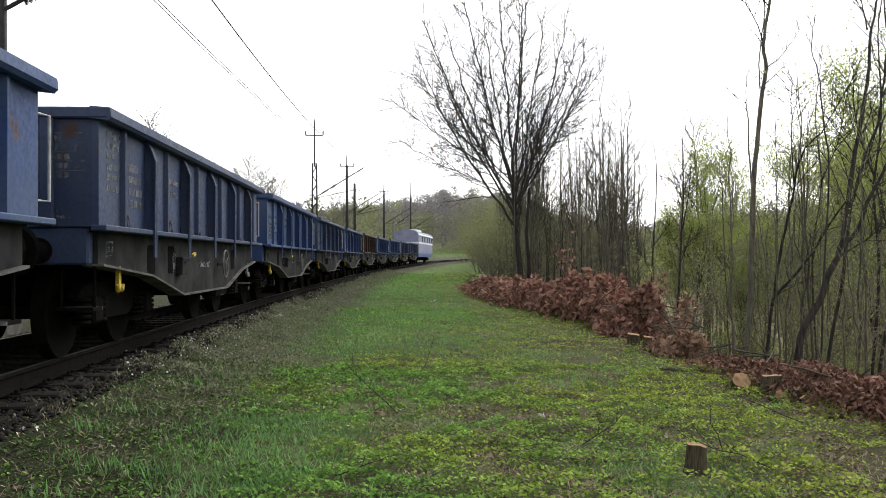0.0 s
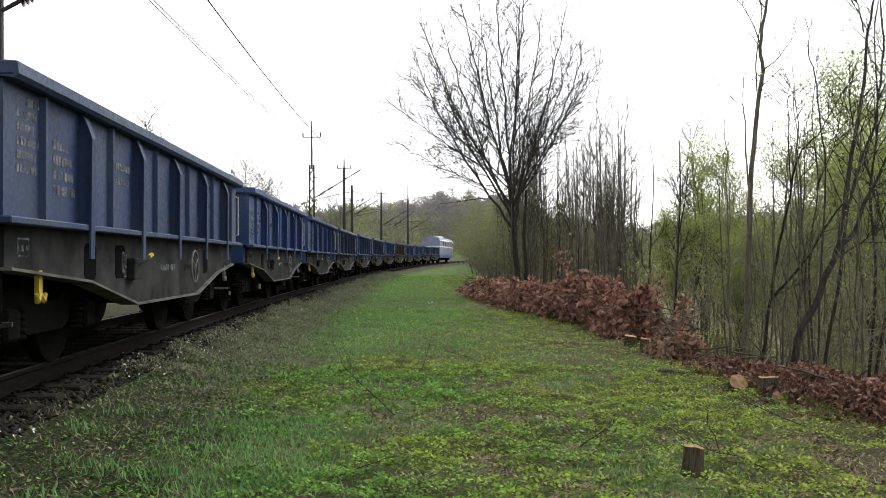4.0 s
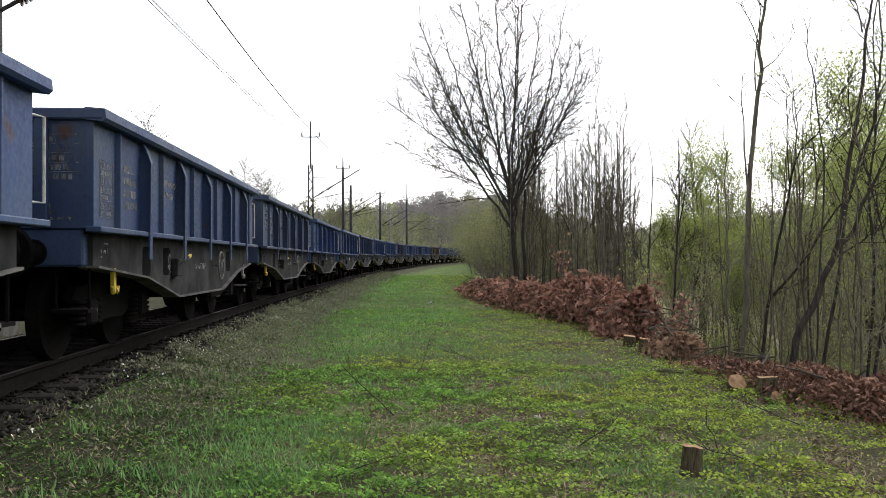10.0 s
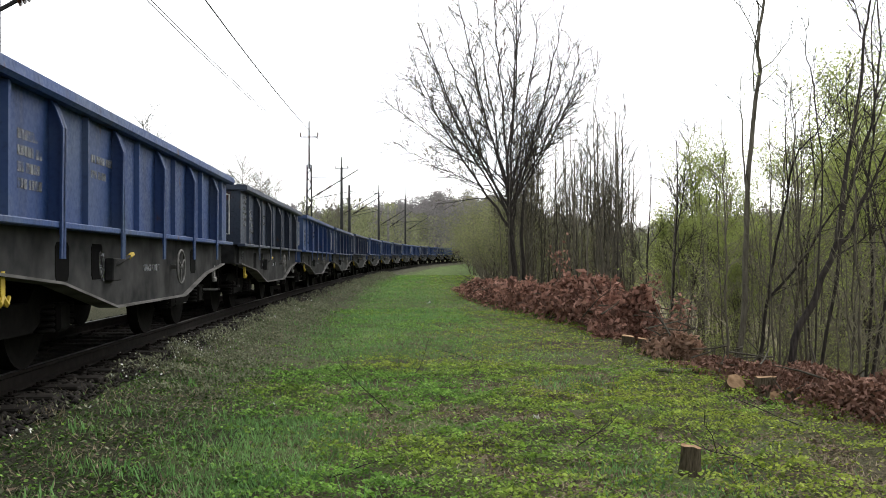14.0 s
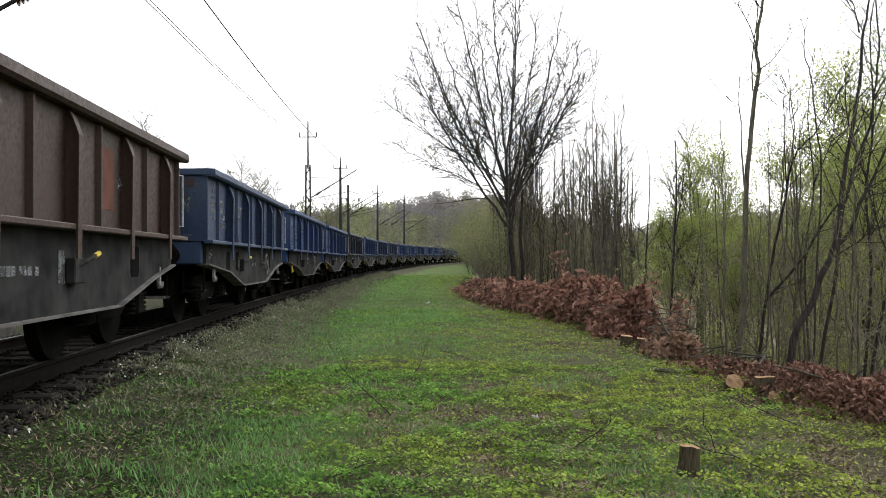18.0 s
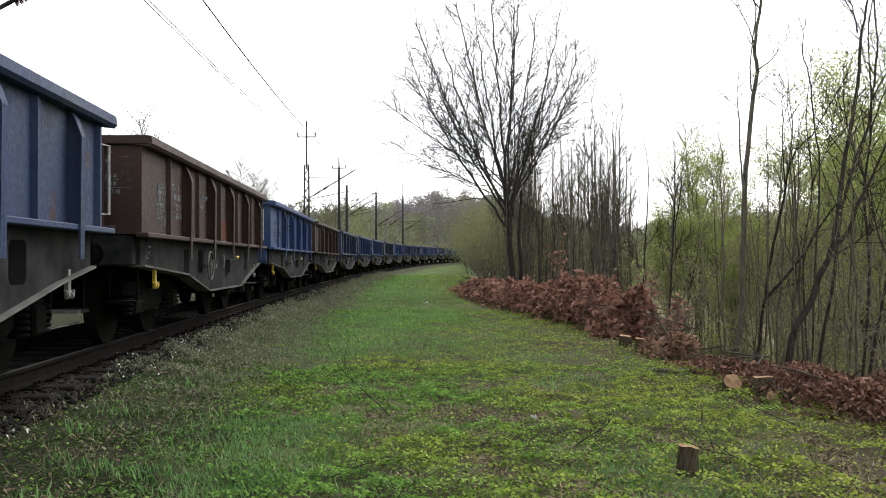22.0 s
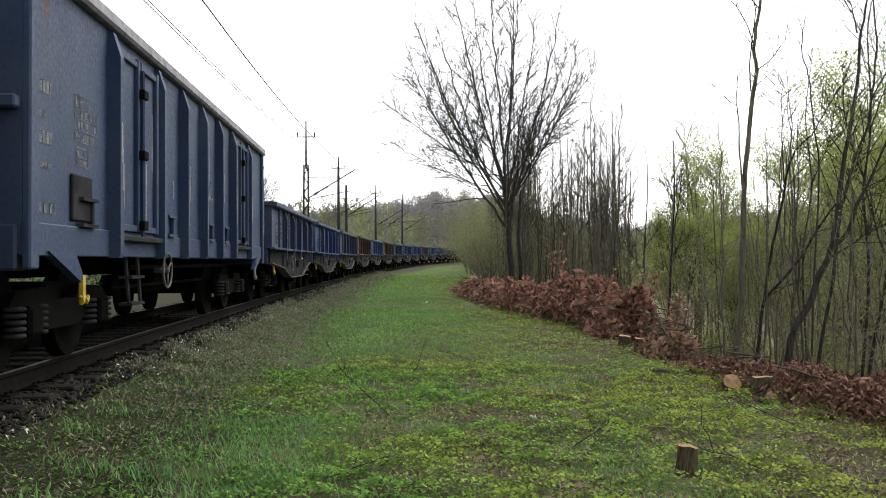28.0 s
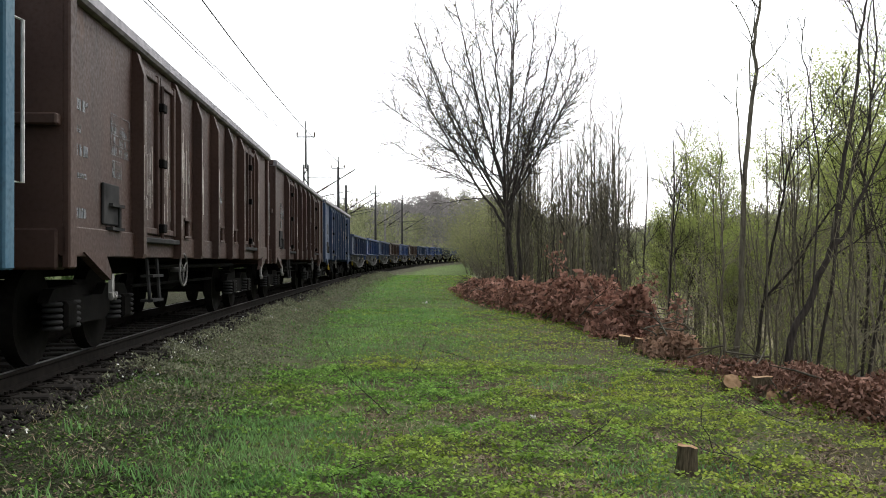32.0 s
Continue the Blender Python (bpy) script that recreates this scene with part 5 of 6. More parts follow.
def build_slope_tree(seed, words, x, y, stems, bark, leaves=None, shoots=7, length=0.9, angle=40):
    """A crooked tree on the slope. stems: rows of (thickness at foot and tip, (across, height) points); heights over the rails."""
    rng = np.random.default_rng(seed)
    s, l = nearest(x, y)
    foot = float(ground_z(np.float64(s), np.float64(l)))
    limbs, tips = [], []
    for k, (r0, r1, pts) in enumerate(stems):
        drift = rng.normal(0, 0.05)
        line = [(a, drift * j * (0.4 if k else 0.25), z) for j, (a, z) in enumerate(pts)]
        if k == 0:
            line = [(pts[0][0] - 0.05, 0, min(foot, pts[0][1]) - 0.2)] + line
        line = bend(line, 3 * len(pts), rng, 0.006)
        rad = list(0.82 * np.linspace(r0, r1, len(line)))
        limbs.append((line, rad, 3 if k == 0 else 2))
        feather(rng, line, rad, limbs, tips, shoots, length * 1.2, angle + 8, 0.0038, 0.35, 1, (3, 5), 0.08)
    t = thing("tree", words, "tree", "trees on the slope", pose(x, y, 0))
    return finish_tree(t, limbs, tips, bark, BARK, rng, leaves)


build_slope_tree(51, "tall thin grey tree with a forked bare top", 4.83, 15, [
    (0.07, 0.02, [(0, -0.9), (0.12, 0.29), (0.15, 1.3), (0.21, 2.49), (0.31, 3.47), (0.39, 4.09), (0.36, 4.49), (0.41, 4.96), (0.48, 5.44), (0.5, 6.6)]), (0.014, 0.006, [(0.39, 4.09), (0.71, 4.36), (0.99, 4.77)]),
    (0.014, 0.006, [(0.37, 4.53), (0.21, 4.96), (-0.07, 5.35)]), (0.016, 0.008, [(0.31, 3.77), (0.3, 4.32), (0.39, 5.02), (0.3, 5.6)]), (0.018, 0.006, [(0.15, 2.2), (0.09, 3.26), (0.05, 3.6), (0.06, 4.08)])],
    BARK_GREEN, None, 4, 0.7)
build_slope_tree(52, "leaning dark tree with a forked crooked trunk", 5.0, 13, [
    (0.07, 0.014, [(0, -0.21), (0.27, 0.3), (0.4, 0.69), (0.59, 1.1), (0.64, 1.46), (0.73, 2.12), (0.82, 2.66), (0.97, 3.51), (1.0, 4.06), (1.09, 4.58), (1.2, 5.3)]),
    (0.042, 0.012, [(0.59, 1.1), (0.83, 1.33), (1.0, 1.77), (1.18, 2.08), (1.44, 2.69), (1.65, 3.26)]), (0.018, 0.007, [(0.52, 0.93), (1.0, 1.25), (1.2, 1.46)]), (0.016, 0.006, [(1.0, 4.23), (0.95, 4.56), (0.87, 4.81)])],
    BARK, (LEAF, 2, 0.02, 0.06), 12, 0.9)
build_slope_tree(53, "thin crooked dark tree leaning over the slope", 5.61, 13.5, [
    (0.035, 0.012, [(0, -0.54), (0.23, 0.68), (0.36, 1.74), (0.49, 2.23), (0.76, 2.96), (0.87, 3.64), (0.93, 4.29), (0.87, 4.87), (0.9, 5.5)]), (0.014, 0.006, [(0.83, 3.35), (1.08, 3.85), (1.21, 4.36)])],
    BARK, (LEAF, 2, 0.02, 0.06), 15, 0.9)
build_slope_tree(54, "thin dark tree with two long leaning stems", 4.84, 14, [
    (0.036, 0.01, [(0, -0.6), (0.13, 0.27), (0.19, 0.4), (0.66, 0.94), (0.98, 1.46), (1.22, 1.78), (1.45, 2.16), (1.71, 2.91)]),
    (0.03, 0.007, [(0.15, 0.32), (0.19, 0.67), (0.31, 1.36), (0.45, 1.92), (0.5, 2.27), (0.62, 2.63), (0.9, 2.91), (1.1, 3.27), (1.33, 3.63)]), (0.012, 0.005, [(0.47, 2.03), (0.44, 3.26), (0.48, 3.7)])],
    BARK, (LEAF, 2, 0.02, 0.08), 13, 0.9)
build_slope_tree(55, "thin upright bare tree with few branches", 4.89, 12, [(0.018, 0.007, [(0, -0.53), (0.06, 1.03), (0.14, 2.05), (0.06, 2.9), (0.01, 3.41), (-0.07, 3.72), (-0.05, 4.03), (0, 4.22)])], BARK, None, 5, 0.4)
build_slope_tree(56, "slender bare tree beside the brush pile", 5.3, 24, [(0.032, 0.01, [(0, -1.12), (0.03, 0.68), (0.12, 2.29), (0.15, 3.39), (0.02, 4.23)]), (0.014, 0.006, [(0.06, 1.28), (0.51, 1.89)]), (0.014, 0.006, [(0.03, 0.53), (-0.39, 1.28)])], BARK, None, 10, 0.6)
build_slope_tree(57, "slender bare tree with curved side branches", 4.98, 20, [(0.045, 0.01, [(0, -0.78), (0.05, 0.48), (0.1, 1.21), (0.16, 2.33), (0.15, 3.61)]), (0.018, 0.006, [(0.06, 0.73), (0.24, 1.23), (0.55, 1.54)]), (0.018, 0.006, [(0.11, 1.48), (0.3, 2.48), (0.36, 3.24)])], BARK, None, 10, 0.7)
build_slope_tree(58, "slender dark tree leaning out of the undergrowth", 6.5, 13.8, [(0.04, 0.01, [(0, -0.8), (0.25, 0.5), (0.42, 1.6), (0.7, 2.8), (0.85, 4.2)]), (0.02, 0.006, [(0.3, 0.9), (0.05, 1.8), (-0.15, 2.9)])], BARK, (LEAF, 2, 0.02, 0.08), 10, 0.9)

build_slope_tree(59, "dark upright tree with many crooked twigs", 6.6, 14.2, [(0.035, 0.009, [(0, -0.8), (0.1, 0.8), (0.02, 2.0), (0.15, 3.2), (0.1, 4.4), (0.2, 5.3)]), (0.018, 0.006, [(0.05, 2.2), (-0.25, 3.1), (-0.3, 4.0)]), (0.016, 0.006, [(0.14, 3.0), (0.4, 3.7), (0.5, 4.6)])], BARK, (LEAF, 2, 0.02, 0.07), 16, 1.0)
build_slope_tree(60, "thin crooked tree at the edge of the slope", 5.95, 14.8, [(0.026, 0.007, [(0, -0.8), (-0.05, 0.9), (0.1, 2.2), (0.0, 3.3), (0.12, 4.3)]), (0.013, 0.005, [(0.08, 2.1), (0.4, 2.9), (0.55, 3.7)])], BARK, (LEAF, 1, 0.018, 0.06), 14, 0.8)

# undergrowth with fresh leaves
shrubs = [build_tree(70 + k, "leafy undergrowth shrub with fresh yellow-green leaves", 2.6 + 0.5 * k, 0.022, 5, 0.45, 2, (7, 9), 0.22, 0.6, (LEAF, 4, 0.036, 0.1), BARK_GREEN, 0.2, group="undergrowth shrubs", category="shrub", name="shrub", wiggle=0.1) for k in range(4)]
bare = [build_tree(80 + k, "tangled bare shrub with thin brown stems", 2.8 + 0.6 * k, 0.016, 7, 0.5, 2, (5, 7), 0.2, 0.55, (BUD, 2, 0.02, 0.1), BARK_GREEN, 0.2, group="bare shrubs", category="shrub", name="shrub", wiggle=0.1) for k in range(2)]
saplings = [build_pole(180 + k, 4.6 + 0.5 * k, 0.02, "thin bare sapling in the undergrowth", 0.2, 18, 1.2, 46, 0.0045, BARK_GREEN, SHOOT, 0, "saplings on the slope", 1) for k in range(4)]
for k in range(58):
    slant, depth = rng.uniform(0.24, 0.52), 12 + 16 * rng.random() ** 1.2
    s, l = nearest(slant * depth, depth)
    if l > 9.9:
        stand(saplings[k % 4], xy=(slant * depth, depth), turn=rng.uniform(0, 360), size=rng.uniform(0.7, 1.15), master=k < 4)
count = 0
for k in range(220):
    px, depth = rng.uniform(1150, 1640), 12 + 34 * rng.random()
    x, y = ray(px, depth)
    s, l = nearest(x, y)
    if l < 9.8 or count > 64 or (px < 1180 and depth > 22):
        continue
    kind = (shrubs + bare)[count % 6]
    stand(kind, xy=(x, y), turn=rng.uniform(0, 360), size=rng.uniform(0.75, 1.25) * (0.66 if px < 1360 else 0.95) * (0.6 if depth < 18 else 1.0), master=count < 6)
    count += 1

hazy = [build_tree(85 + k, "dense olive-green bush just coming into leaf", 3.6 + 0.7 * k, 0.03, 6, 0.4, 2, (7, 9), 0.2, 0.6, (OLIVE, 6, 0.045, 0.22), BARK_GREEN, 0.15, group="olive bushes along the line", category="shrub", name="shrub", wiggle=0.1) for k in range(2)]
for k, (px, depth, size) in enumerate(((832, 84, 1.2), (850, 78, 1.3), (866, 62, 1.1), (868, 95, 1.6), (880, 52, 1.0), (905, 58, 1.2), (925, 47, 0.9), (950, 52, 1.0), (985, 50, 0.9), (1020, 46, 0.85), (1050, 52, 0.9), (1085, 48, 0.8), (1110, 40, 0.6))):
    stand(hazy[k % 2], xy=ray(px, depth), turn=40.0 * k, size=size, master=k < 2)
# leafy trees further down the slope and along the far edge of the line
green = [build_tree(90 + k, "young broadleaf tree in fresh spring leaf", 7.4 + k, 0.08, 2, 0.14, 3, (5, 7), 0.3, 0.42, (LEAF, 36, 0.04, 0.17), BARK, 0.25, group="leafy trees on the slope") for k in range(2)]
count = 0
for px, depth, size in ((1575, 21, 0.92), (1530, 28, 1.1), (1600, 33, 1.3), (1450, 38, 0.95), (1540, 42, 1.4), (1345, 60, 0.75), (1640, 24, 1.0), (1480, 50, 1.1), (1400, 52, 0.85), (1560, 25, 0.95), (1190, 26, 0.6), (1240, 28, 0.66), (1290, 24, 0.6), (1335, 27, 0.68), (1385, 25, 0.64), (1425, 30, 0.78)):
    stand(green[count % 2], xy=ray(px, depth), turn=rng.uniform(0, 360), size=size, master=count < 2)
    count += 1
for k in range(46):
    s, l = rng.uniform(50, 175), 9.0 + 16 * rng.random() ** 1.5
    stand((bare + hazy + hazy + hazy + poles[:4])[rng.randrange(12)], s, l, None, rng.uniform(0, 360), rng.uniform(0.8, 1.15), master=False)
for k in range(60):
    s = rng.uniform(88, 190)
    l = np.interp(s, [88, 118, 135, 190], [9.0, 7.2, 6.0, 5.6]) + 5 * rng.random() ** 1.6
    stand((hazy + hazy + hazy + hazy + shrubs)[rng.randrange(12)], s, float(l), None, rng.uniform(0, 360), rng.uniform(0.9, 1.3), master=False)
# bare trees beyond the track
airy = [build_pole(190 + k, 6.0, 0.06, "bare airy tree beyond the railway", 0.4, 36, 1.9, 52, 0.0095, BARK_GREEN, BARK_GREEN, 3, "bare trees beyond the track", 2) for k in range(3)]
for k, (x, y, size) in enumerate(((-12.1, 36, 1.05), (-12.9, 37, 0.9), (-12.3, 48, 0.95), (-11.2, 49, 1.0), (-12.6, 52, 1.05), (-11.5, 60, 1.05), (-13.4, 66, 1.1), (-11.8, 75, 1.0), (-15, 58, 1.0), (-11.0, 90, 1.1), (-14.5, 44, 1.0), (-13, 100, 1.3), (-16, 82, 1.2))):
    stand(airy[k % 3], xy=(x, y), turn=67.0 * k, size=size, master=k < 3)


def build_woods(name, seed, n, where, mats, words, tall=(7, 12)):
    """Far woods: many small trees of loose twiggy clumps, as one piece."""
    rg = np.random.default_rng(seed)
    s, l = where(rg, n)
    x, y = place(s, l)
    z = ground_z(s, l)
    per = 320 if tall[1] > 5 else 110
    h = rg.uniform(*tall, n)
    t = rg.random((n, per)) ** 0.8
    a = rg.uniform(0, 2 * math.pi, (n, per))
    r = h[:, None] * 0.3 * np.sqrt(rg.random((n, per))) * (1.15 - 0.75 * t)
    c = np.stack([x[:, None] + r * np.cos(a), y[:, None] + r * np.sin(a), z[:, None] + h[:, None] * (0.12 + 0.88 * t)], -1).reshape(-1, 3)
    m = len(c)
    u = rg.normal(0, 1, (m, 3)) + np.array([0, 0, 1.0])
    u /= np.linalg.norm(u, axis=1)[:, None]
    v = np.cross(u, rg.normal(0, 1, (m, 3)))
    v /= np.linalg.norm(v, axis=1)[:, None]
    k = rg.uniform(0.25, 0.7, (m, 1)) * (tall[1] / 10) * (0.6 if per > 110 else 1)
    ob = tagged(new(name, quads(name, c, u * k, v * k * 0.28, mats)), words, "woods", kind="stuff")
    return ob


build_woods("far_woods", 1, 2300, lambda g, n: (g.uniform(230, 560, n), g.uniform(-190, 90, n)), WOODS, "bare brown woods on the distant hill, paled for haze", (9, 15))
build_woods("far_green_woods", 2, 300, lambda g, n: (g.uniform(150, 300, n), np.where(g.random(n) < 0.55, g.uniform(-90, -14, n), g.uniform(12, 60, n))), LEAF_FAR, "spring-green woods below the hill, paled for haze")
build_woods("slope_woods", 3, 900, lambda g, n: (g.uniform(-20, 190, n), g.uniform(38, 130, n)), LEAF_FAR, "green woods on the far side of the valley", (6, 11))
build_woods("trackside_scrub", 6, 420, lambda g, n: (g.uniform(-6, 120, n), g.uniform(-7.5, -3.9, n)), WEED, "low olive-brown scrub on the bank beyond the track", (0.7, 1.3))
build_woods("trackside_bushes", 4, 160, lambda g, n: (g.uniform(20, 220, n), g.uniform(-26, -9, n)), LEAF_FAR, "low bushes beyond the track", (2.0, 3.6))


# ---- ground cover ----
FEET = ((1.6, 6.0), (1.6, 5.92), (1.59, 5.84), (3.27, 10.0), (3.48, 9.75), (3.38, 9.5), (3.56, 9.3))     # bare ground at the stumps


def build_cover(name, seed, n, length, width, mat, words, rise=(0.3, 1.6), keep=None, l0=1.15, l1=8.8, zones=((3.6, 12, 0.54), (12, 26, 0.3), (26, 75, 0.16)), grow_far=1.0, mound=0.0):
    """Blades or leaves strewn over the grass: zones of (from, to, share) along the line; keep thins them by patches."""
    rg = np.random.default_rng(seed)
    s = np.concatenate([rg.uniform(a, b, int(n * q)) for a, b, q in zones])
    l = rg.uniform(l0, l1, len(s))
    x, y = place(s, l)
    if keep is not None:
        ok = rg.random(len(s)) < keep(x, y, l)
        s, l, x, y = s[ok], l[ok], x[ok], y[ok]
    ok = np.min([np.hypot(x - a, y - b) for a, b in FEET], axis=0) > 0.13
    s, l, x, y = s[ok], l[ok], x[ok], y[ok]
    n = len(s)
    z = ground_z(s, l) + mound * patches(x, y, 0.2, 31) ** 1.5 * rg.random(n) ** 0.4 * (np.clip(lush(x, y, l), 0, 1) if mat not in (VERGE, PETAL) else 0.8)
    a = rg.uniform(0, 2 * math.pi, n)
    d = np.stack([np.cos(a), np.sin(a), rg.uniform(*rise, n)], -1)
    d /= np.linalg.norm(d, axis=1)[:, None]
    k = (length * rg.uniform(0.5, 1.4, n) * (1 + grow_far * np.clip((s - 14) / 40, 0, 1.5)))[:, None]
    side = np.stack([-np.sin(a), np.cos(a), rg.normal(0, 0.25, n)], -1)
    c = np.stack([x, y, z], -1) + d * k * 0.5
    tagged(new(name, quads(name, c, d * k * 0.55, side * k * (width / length) * rg.uniform(0.6, 1.3, (n, 1)), mat)), words, "ground cover", kind="stuff")


def lush(x, y, l):
    """Where the green is thick: not on the worn patches, thin beside the track."""
    f = 0.45 * patches(x, y, 0.9, 1) + 0.55 * patches(x, y, 0.3, 2)
    return np.clip((f - 0.28) * 4, 0.2, 1) * np.clip((l - 1.7 - 0.9 * patches(x, y, 0.7, 41)) / 0.9, 0.06, 1)


def bare_spots(x, y, l):
    return np.clip(1.15 - 1.1 * lush(x, y, l), 0.1, 1)


def tufts(x, y, l):
    """Wide patches of blue-green grass among the herbs."""
    near = np.clip(patches(x, y, 1.5, 5) * 4.5 - 2.1, 0.04, 1) * np.clip(1.3 - l / 6, 0.04, 1)
    return np.maximum(near, 0.75 * np.clip((y - 11) / 6, 0, 1) * np.clip((48 - y) / 10, 0, 1) * np.clip((6.6 - l) / 1.5, 0.1, 1) * patches(x, y, 2.5, 15) ** 0.5)


build_cover("grass", 21, 330000, 0.06, 0.004, BLADE, "short fresh blue-green grass", (0.4, 2.0), lambda x, y, l: np.clip((l - 2.2) / 1.0, 0.03, 1) * tufts(x, y, l))
build_cover("herbs", 22, 340000, 0.025, 0.0118, HERB, "low green herbs and clover", (0.05, 0.9), lambda x, y, l: lush(x, y, l) * (1 - 0.85 * tufts(x, y, l)) * np.clip(1.5 - l / 8, 0.42, 1), mound=0.14)
build_cover("weeds", 27, 210000, 0.024, 0.011, WEED, "dark low weeds beside the ballast", (0.05, 1.1), lambda x, y, l: np.clip((3.6 - l) / 1.2, 0.04, 1) * (0.25 + 0.75 * patches(x, y, 0.35, 43)), 1.05, 8.8, mound=0.1)
build_cover("verge_weeds", 33, 120000, 0.03, 0.009, VERGE, "dull grey-green weeds and dry stalks on the ballast shoulder", (0.2, 1.6), lambda x, y, l: np.clip(patches(x, y, 0.45, 45) * 2.2 - 0.6, 0.05, 1) * np.clip((y - 7) / 8, 0.02, 1) * np.clip((2.7 - l) / 0.7, 0, 1), 1.2, 2.7, mound=0.3)
build_cover("dry_grass", 23, 200000, 0.06, 0.003, DRY, "dry straw-coloured grass stalks", (0.05, 0.7), lambda x, y, l: bare_spots(x, y, l) * np.interp(l, [1.2, 2.4, 4], [0.05, 0.2, 1]))
build_cover("fallen_leaves", 25, 70000, 0.035, 0.013, BITS, "scattered brown fallen leaves", (0.0, 0.35), lambda x, y, l: bare_spots(x, y, l) * np.clip((l - 2.8) / 3, 0.03, 1) * (1 + 2 * (l > 6)), 1.6, 12.0)
build_cover("tall_grass", 24, 20000, 0.09, 0.005, BLADE, "taller grass tufts beside the ballast", (0.9, 3.0), lambda x, y, l: np.clip(patches(x, y, 0.45, 7) * 4 - 2.8, 0, 1), 1.6, 4.4)
build_cover("dry_weeds", 28, 12000, 0.07, 0.003, DRY, "dry weed stalks beside the ballast", (0.3, 2.0), lambda x, y, l: np.clip(patches(x, y, 0.6, 9) * 4 - 2.4, 0.03, 1), 1.05, 2.2)
build_cover("litter", 29, 290000, 0.026, 0.011, BITS, "small brown bits of leaf and twig", (0.0, 0.4), lambda x, y, l: bare_spots(x, y, l) * np.interp(l, [1.2, 3.5, 5, 7.5], [0.03, 0.25, 1.5, 2.6]))
build_cover("white_flowers", 26, 1300, 0.02, 0.009, PETAL, "small white trackside flowers", (0.6, 2), lambda x, y, l: patches(x, y, 0.5, 11) > 0.66, 1.25, 1.9, ((5, 12, 0.45), (12, 30, 0.55)), mound=0.4)


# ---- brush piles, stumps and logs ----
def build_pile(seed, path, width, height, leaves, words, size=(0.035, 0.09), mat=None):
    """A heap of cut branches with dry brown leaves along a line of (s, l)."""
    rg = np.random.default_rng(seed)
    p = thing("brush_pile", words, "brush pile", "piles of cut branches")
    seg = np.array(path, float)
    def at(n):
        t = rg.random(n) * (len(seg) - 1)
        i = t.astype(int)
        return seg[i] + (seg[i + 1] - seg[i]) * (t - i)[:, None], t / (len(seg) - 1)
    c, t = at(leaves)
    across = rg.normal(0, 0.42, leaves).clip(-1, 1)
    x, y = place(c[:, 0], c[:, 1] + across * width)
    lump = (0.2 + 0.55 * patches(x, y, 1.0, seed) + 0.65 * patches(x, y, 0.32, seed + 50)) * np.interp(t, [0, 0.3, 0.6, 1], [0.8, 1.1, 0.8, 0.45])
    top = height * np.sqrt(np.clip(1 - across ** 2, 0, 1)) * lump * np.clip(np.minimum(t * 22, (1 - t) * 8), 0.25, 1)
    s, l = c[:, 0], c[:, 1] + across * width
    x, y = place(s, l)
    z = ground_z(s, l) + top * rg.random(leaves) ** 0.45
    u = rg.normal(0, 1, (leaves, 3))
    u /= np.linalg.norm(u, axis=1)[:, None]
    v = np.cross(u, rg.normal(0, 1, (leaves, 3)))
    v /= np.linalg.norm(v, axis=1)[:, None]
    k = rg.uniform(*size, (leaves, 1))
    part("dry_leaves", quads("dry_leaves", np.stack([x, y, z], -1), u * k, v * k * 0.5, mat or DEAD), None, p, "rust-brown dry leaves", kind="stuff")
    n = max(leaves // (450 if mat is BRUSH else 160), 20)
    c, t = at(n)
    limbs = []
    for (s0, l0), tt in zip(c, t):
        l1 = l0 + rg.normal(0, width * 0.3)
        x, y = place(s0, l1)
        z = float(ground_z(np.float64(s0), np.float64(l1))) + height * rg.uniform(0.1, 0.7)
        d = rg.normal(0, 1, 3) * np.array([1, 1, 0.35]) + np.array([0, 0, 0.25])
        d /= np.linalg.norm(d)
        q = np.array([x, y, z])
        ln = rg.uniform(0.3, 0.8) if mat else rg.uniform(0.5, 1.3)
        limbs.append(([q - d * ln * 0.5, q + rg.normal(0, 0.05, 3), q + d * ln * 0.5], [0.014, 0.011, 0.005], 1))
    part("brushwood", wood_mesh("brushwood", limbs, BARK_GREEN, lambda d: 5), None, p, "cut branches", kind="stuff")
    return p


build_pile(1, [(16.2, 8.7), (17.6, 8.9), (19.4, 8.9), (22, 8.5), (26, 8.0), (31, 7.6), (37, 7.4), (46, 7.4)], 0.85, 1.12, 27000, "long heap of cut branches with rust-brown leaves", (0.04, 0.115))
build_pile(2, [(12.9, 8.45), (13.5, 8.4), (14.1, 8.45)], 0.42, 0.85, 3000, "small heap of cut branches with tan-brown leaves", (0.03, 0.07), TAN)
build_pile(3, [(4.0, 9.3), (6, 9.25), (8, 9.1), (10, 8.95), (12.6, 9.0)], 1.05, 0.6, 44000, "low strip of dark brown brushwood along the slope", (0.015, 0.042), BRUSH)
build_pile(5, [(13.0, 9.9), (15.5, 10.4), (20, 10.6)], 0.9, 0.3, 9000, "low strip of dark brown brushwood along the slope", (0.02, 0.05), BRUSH)


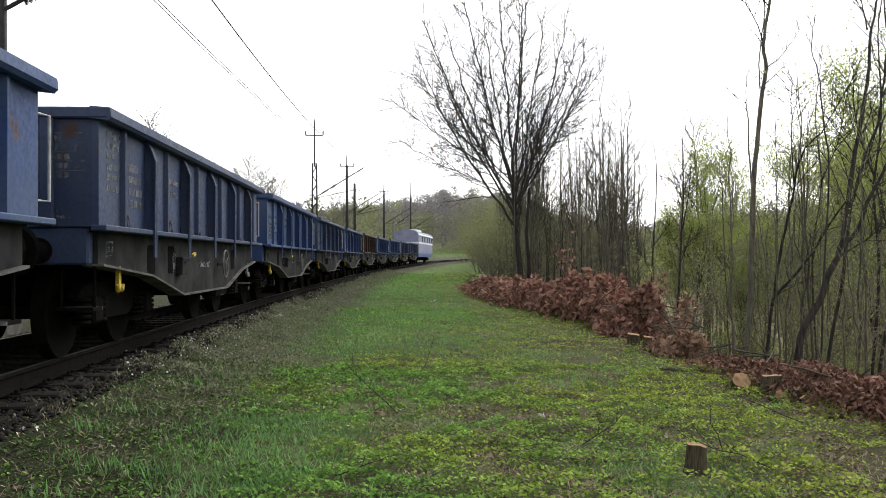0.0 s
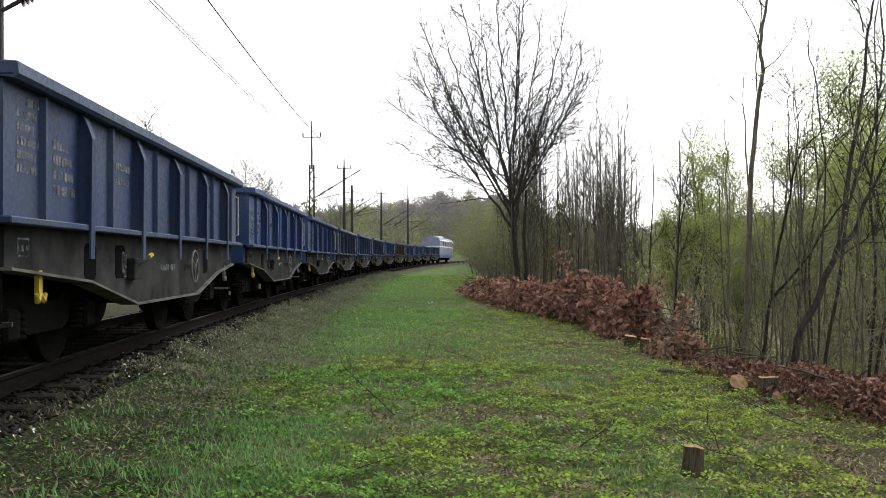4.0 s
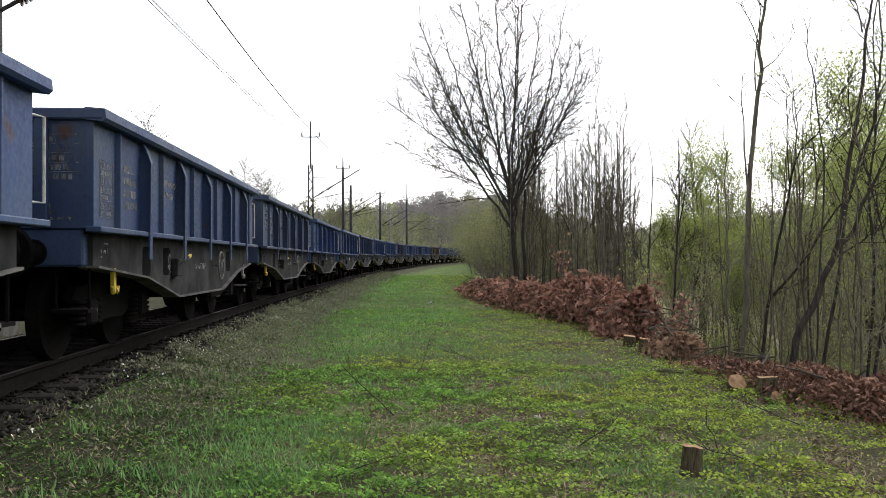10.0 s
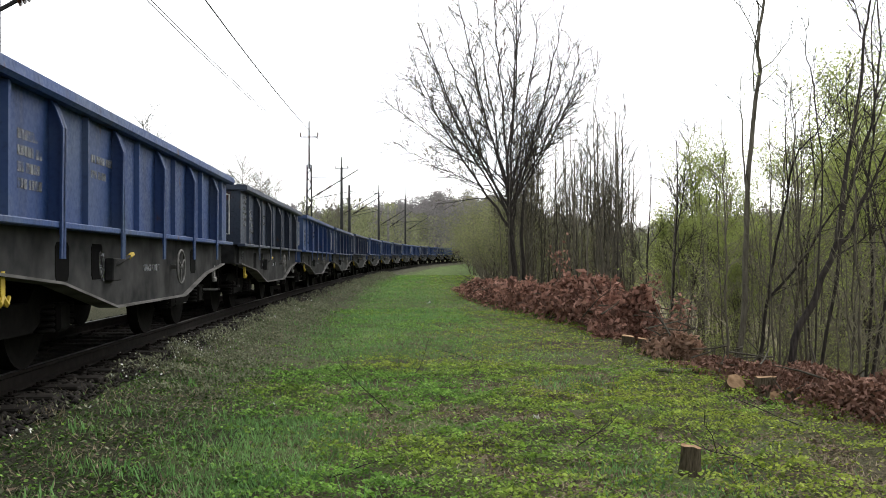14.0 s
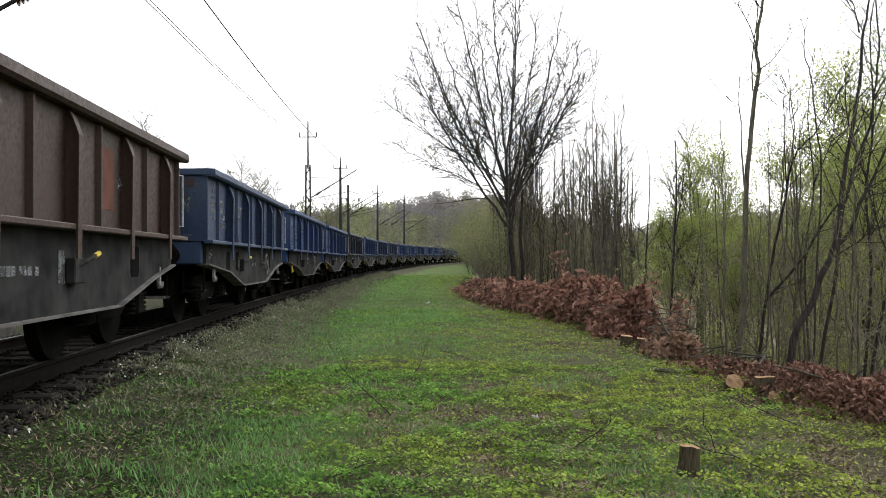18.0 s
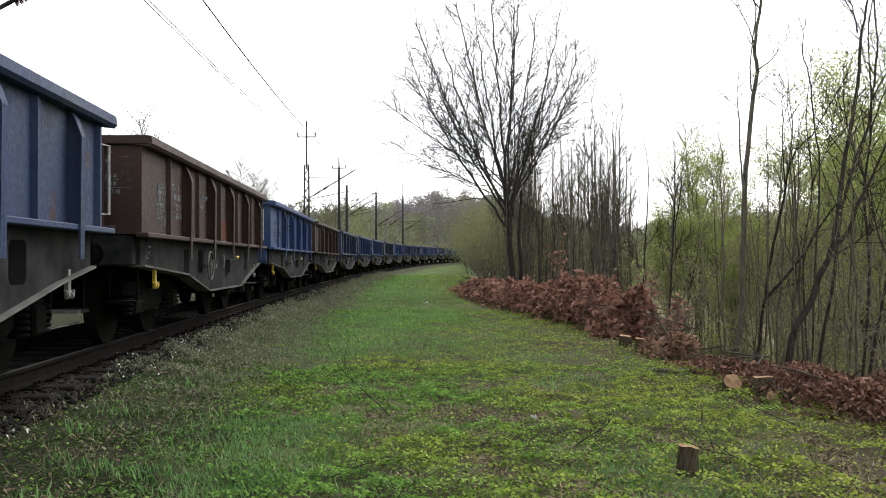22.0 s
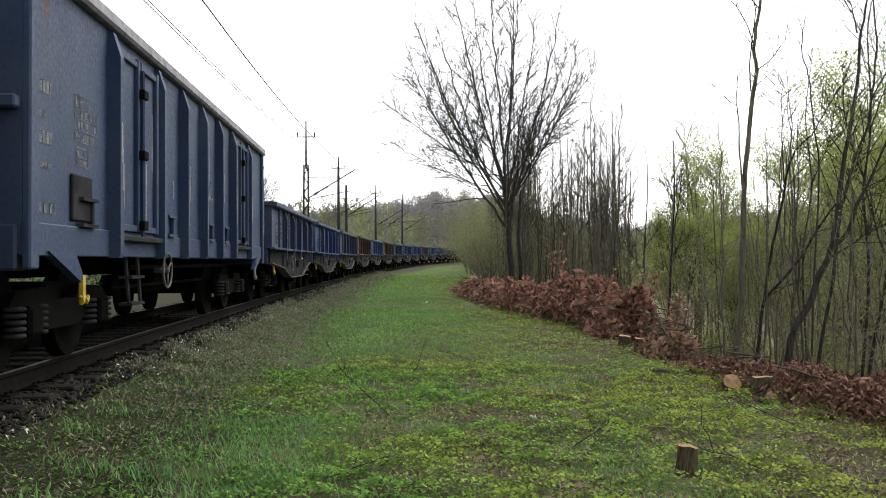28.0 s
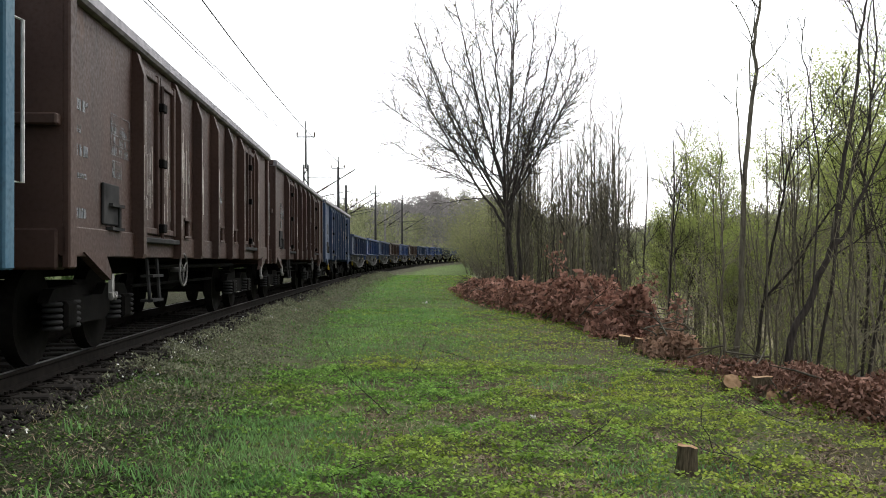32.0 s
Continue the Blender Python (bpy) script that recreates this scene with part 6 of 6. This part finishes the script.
def build_spray(s, l, h, seed):
    """One cut bough stuck upright in the heap, still with its dry leaves."""
    rg = np.random.default_rng(seed)
    limbs, tips = [], []
    grow(rg, (0, 0, 0), (0.05, 0, 1), h, 0.018, 1, limbs, tips, 0.3, 0.3, (9, 11), 0.05, 0.3, 0.35)
    x, y = (float(v) for v in place(s, l))
    t = thing("cut_bough", "upright cut bough with dry rust-brown leaves", "branch", "cut boughs", pose(x, y, float(ground_z(np.float64(s), np.float64(l))) - 0.05))
    part("stem", wood_mesh("stem", limbs, BARK_GREEN, lambda d: 5), None, t, kind="stuff")
    part("dry_leaves", leaf_mesh("dry_leaves", rg, [q for p in limbs for q in p[0][3:]], 4, 0.055, 0.09, DEAD), None, t, "rust-brown dry leaves", kind="stuff")


build_spray(23.5, 8.6, 1.55, 2)
build_spray(19.0, 9.6, 1.25, 3)
build_spray(15.9, 9.3, 0.8, 4)


def build_stump(words, s, l, r, h, seed, lean=0.0, name="tree_stump", tilt=4.0):
    rg = np.random.default_rng(seed)
    x, y = (float(v) for v in place(s, l))
    z = float(ground_z(np.float64(s), np.float64(l)))
    t = thing(name, words, "tree stump", "cut stumps", pose(x, y, z - 0.03, tilt, lean * 10, 0))
    n, rings = 18, 6
    v, f = [], []
    for i in range(rings):
        k = i / (rings - 1)
        for j in range(n):
            a = 2 * math.pi * j / n
            w = r * (1 + 0.35 * (1 - k) ** 3 + 0.07 * math.sin(3 * a + seed) + 0.05 * math.sin(7 * a + seed) + rg.normal(0, 0.035))
            v.append((w * math.cos(a), w * math.sin(a), (h + 0.03) * k + ((0.011 * math.cos(a + seed) + 0.005 * math.sin(3 * a)) if i == rings - 1 else 0)))
    for i in range(rings - 1):
        f += [(i * n + j, i * n + (j + 1) % n, (i + 1) * n + (j + 1) % n, (i + 1) * n + j) for j in range(n)]
    part("bark", Geo().add(v, f), STUMP, t)
    part("cut_face", Geo().add([(p[0] * 0.99, p[1] * 0.99, p[2]) for p in v[-n:]] + [(0, 0, h + 0.035)], [(j, (j + 1) % n, n) for j in range(n)]), CUT, t, "pale sawn face")
    return t


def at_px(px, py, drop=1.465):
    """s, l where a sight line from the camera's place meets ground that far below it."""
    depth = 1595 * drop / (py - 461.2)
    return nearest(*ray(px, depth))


for x, y, r, h, tilt, words in ((1.6, 6.0, 0.066, 0.21, 5, "small sawn tree stump with a pale split top"), (3.02, 15.1, 0.1, 0.2, 8, "weathered stump beside the brush pile"), (3.1, 14.3, 0.08, 0.22, 4, "weathered stump beside the brush pile"),
                                (3.2, 10.2, 0.1, 0.2, 50, "leaning sawn stump with a pale orange cut face"), (3.5, 9.95, 0.11, 0.2, 2, "sawn stump with a pale flat top"), (3.4, 9.5, 0.066, 0.14, 55, "short sawn butt with its orange cut face turned up"),
                                (3.56, 9.4, 0.045, 0.16, 20, "slim sawn stump with a pale cut face")):
    build_stump(words, *nearest(x, y), r, h, int(100 * x + y), 0.2, tilt=tilt)


# ---- logs, sticks and litter ----
def build_log(px, py, length, r, turn, words, drop=1.4):
    s, l = at_px(px, py, drop)
    x, y = (float(v) for v in place(s, l))
    z = float(ground_z(np.float64(s), np.float64(l)))
    t = thing("log", words, "log", "cut logs", pose(x, y, z + r * 0.9, 0, 0, turn))
    n = 14
    ring = [(r * (1 + 0.06 * math.sin(3 * k)) * math.cos(2 * math.pi * k / n), r * (1 + 0.05 * math.cos(5 * k)) * math.sin(2 * math.pi * k / n)) for k in range(n)]
    part("bark", Geo().add([(-length / 2, a, b) for a, b in ring] + [(0, a * 1.03, b * 0.98 + 0.008) for a, b in ring] + [(length / 2, a * 0.96, b * 0.96) for a, b in ring],
                           [(i * n + k, i * n + (k + 1) % n, (i + 1) * n + (k + 1) % n, (i + 1) * n + k) for i in range(2) for k in range(n)]), BARK_GREEN, t)
    for sx, q in ((-1, 1.0), (1, 0.96)):
        part("cut_face", Geo().add([(sx * length / 2, a * q, b * q) for a, b in ring] + [(sx * (length / 2 + 0.004), 0, 0)], [(k, (k + 1) % n, n) for k in range(n)]), CUT, t, "pale sawn face")


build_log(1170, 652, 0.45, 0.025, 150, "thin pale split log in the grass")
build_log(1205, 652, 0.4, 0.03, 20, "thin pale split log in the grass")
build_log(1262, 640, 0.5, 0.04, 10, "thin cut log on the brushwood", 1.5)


def build_stick(px, py, length, lean, seed, words="thin bare sapling twig standing in the grass"):
    rg = np.random.default_rng(seed)
    limbs, tips = [], []
    grow(rg, (0, 0, -0.02), (lean, 0.1, 0.75), length, 0.005, 1, limbs, tips, 0.02, 0.5, (2, 4), 0.14, 0.5, 0.4, 0.003)
    s, l = at_px(px, py)
    x, y = (float(v) for v in place(s, l))
    t = thing("twig", words, "twig", "twigs in the grass", pose(x, y, float(ground_z(np.float64(s), np.float64(l)))))
    part("stem", wood_mesh("stem", limbs, BARK, lambda d: 5), None, t)


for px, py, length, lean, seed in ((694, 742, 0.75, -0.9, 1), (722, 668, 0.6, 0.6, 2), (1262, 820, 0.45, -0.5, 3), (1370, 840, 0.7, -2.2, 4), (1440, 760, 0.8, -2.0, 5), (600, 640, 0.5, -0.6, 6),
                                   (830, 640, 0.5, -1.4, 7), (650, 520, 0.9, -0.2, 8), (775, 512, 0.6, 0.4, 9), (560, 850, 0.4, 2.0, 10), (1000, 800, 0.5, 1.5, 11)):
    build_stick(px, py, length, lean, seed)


def build_scrap(px, py, w, words, mat=None, name="scrap_of_litter", category="litter"):
    s, l = at_px(px, py)
    x, y = (float(v) for v in place(s, l))
    rg = np.random.default_rng(int(px))
    g = Geo()
    n = 7
    v = [(w * (i / (n - 1) - 0.5), w * 0.55 * (j / (n - 1) - 0.5), 0.03 + float(rg.normal(0, 0.012)) + 0.25 * w * math.sin(i * 0.9) * math.cos(j * 0.8)) for i in range(n) for j in range(n)]
    g.add(v, [(i * n + j, (i + 1) * n + j, (i + 1) * n + j + 1, i * n + j + 1) for i in range(n - 1) for j in range(n - 1)])
    tagged(new(name, g.mesh(name, mat or LITTER)), words, category, "litter in the grass").matrix_basis = pose(x, y, float(ground_z(np.float64(s), np.float64(l))), 0, 0, float(rg.uniform(0, 360)))


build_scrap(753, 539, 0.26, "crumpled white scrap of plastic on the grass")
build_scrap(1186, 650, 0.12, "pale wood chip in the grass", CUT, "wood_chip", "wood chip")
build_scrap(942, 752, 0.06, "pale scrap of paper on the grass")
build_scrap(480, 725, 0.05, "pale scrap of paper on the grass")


motions()
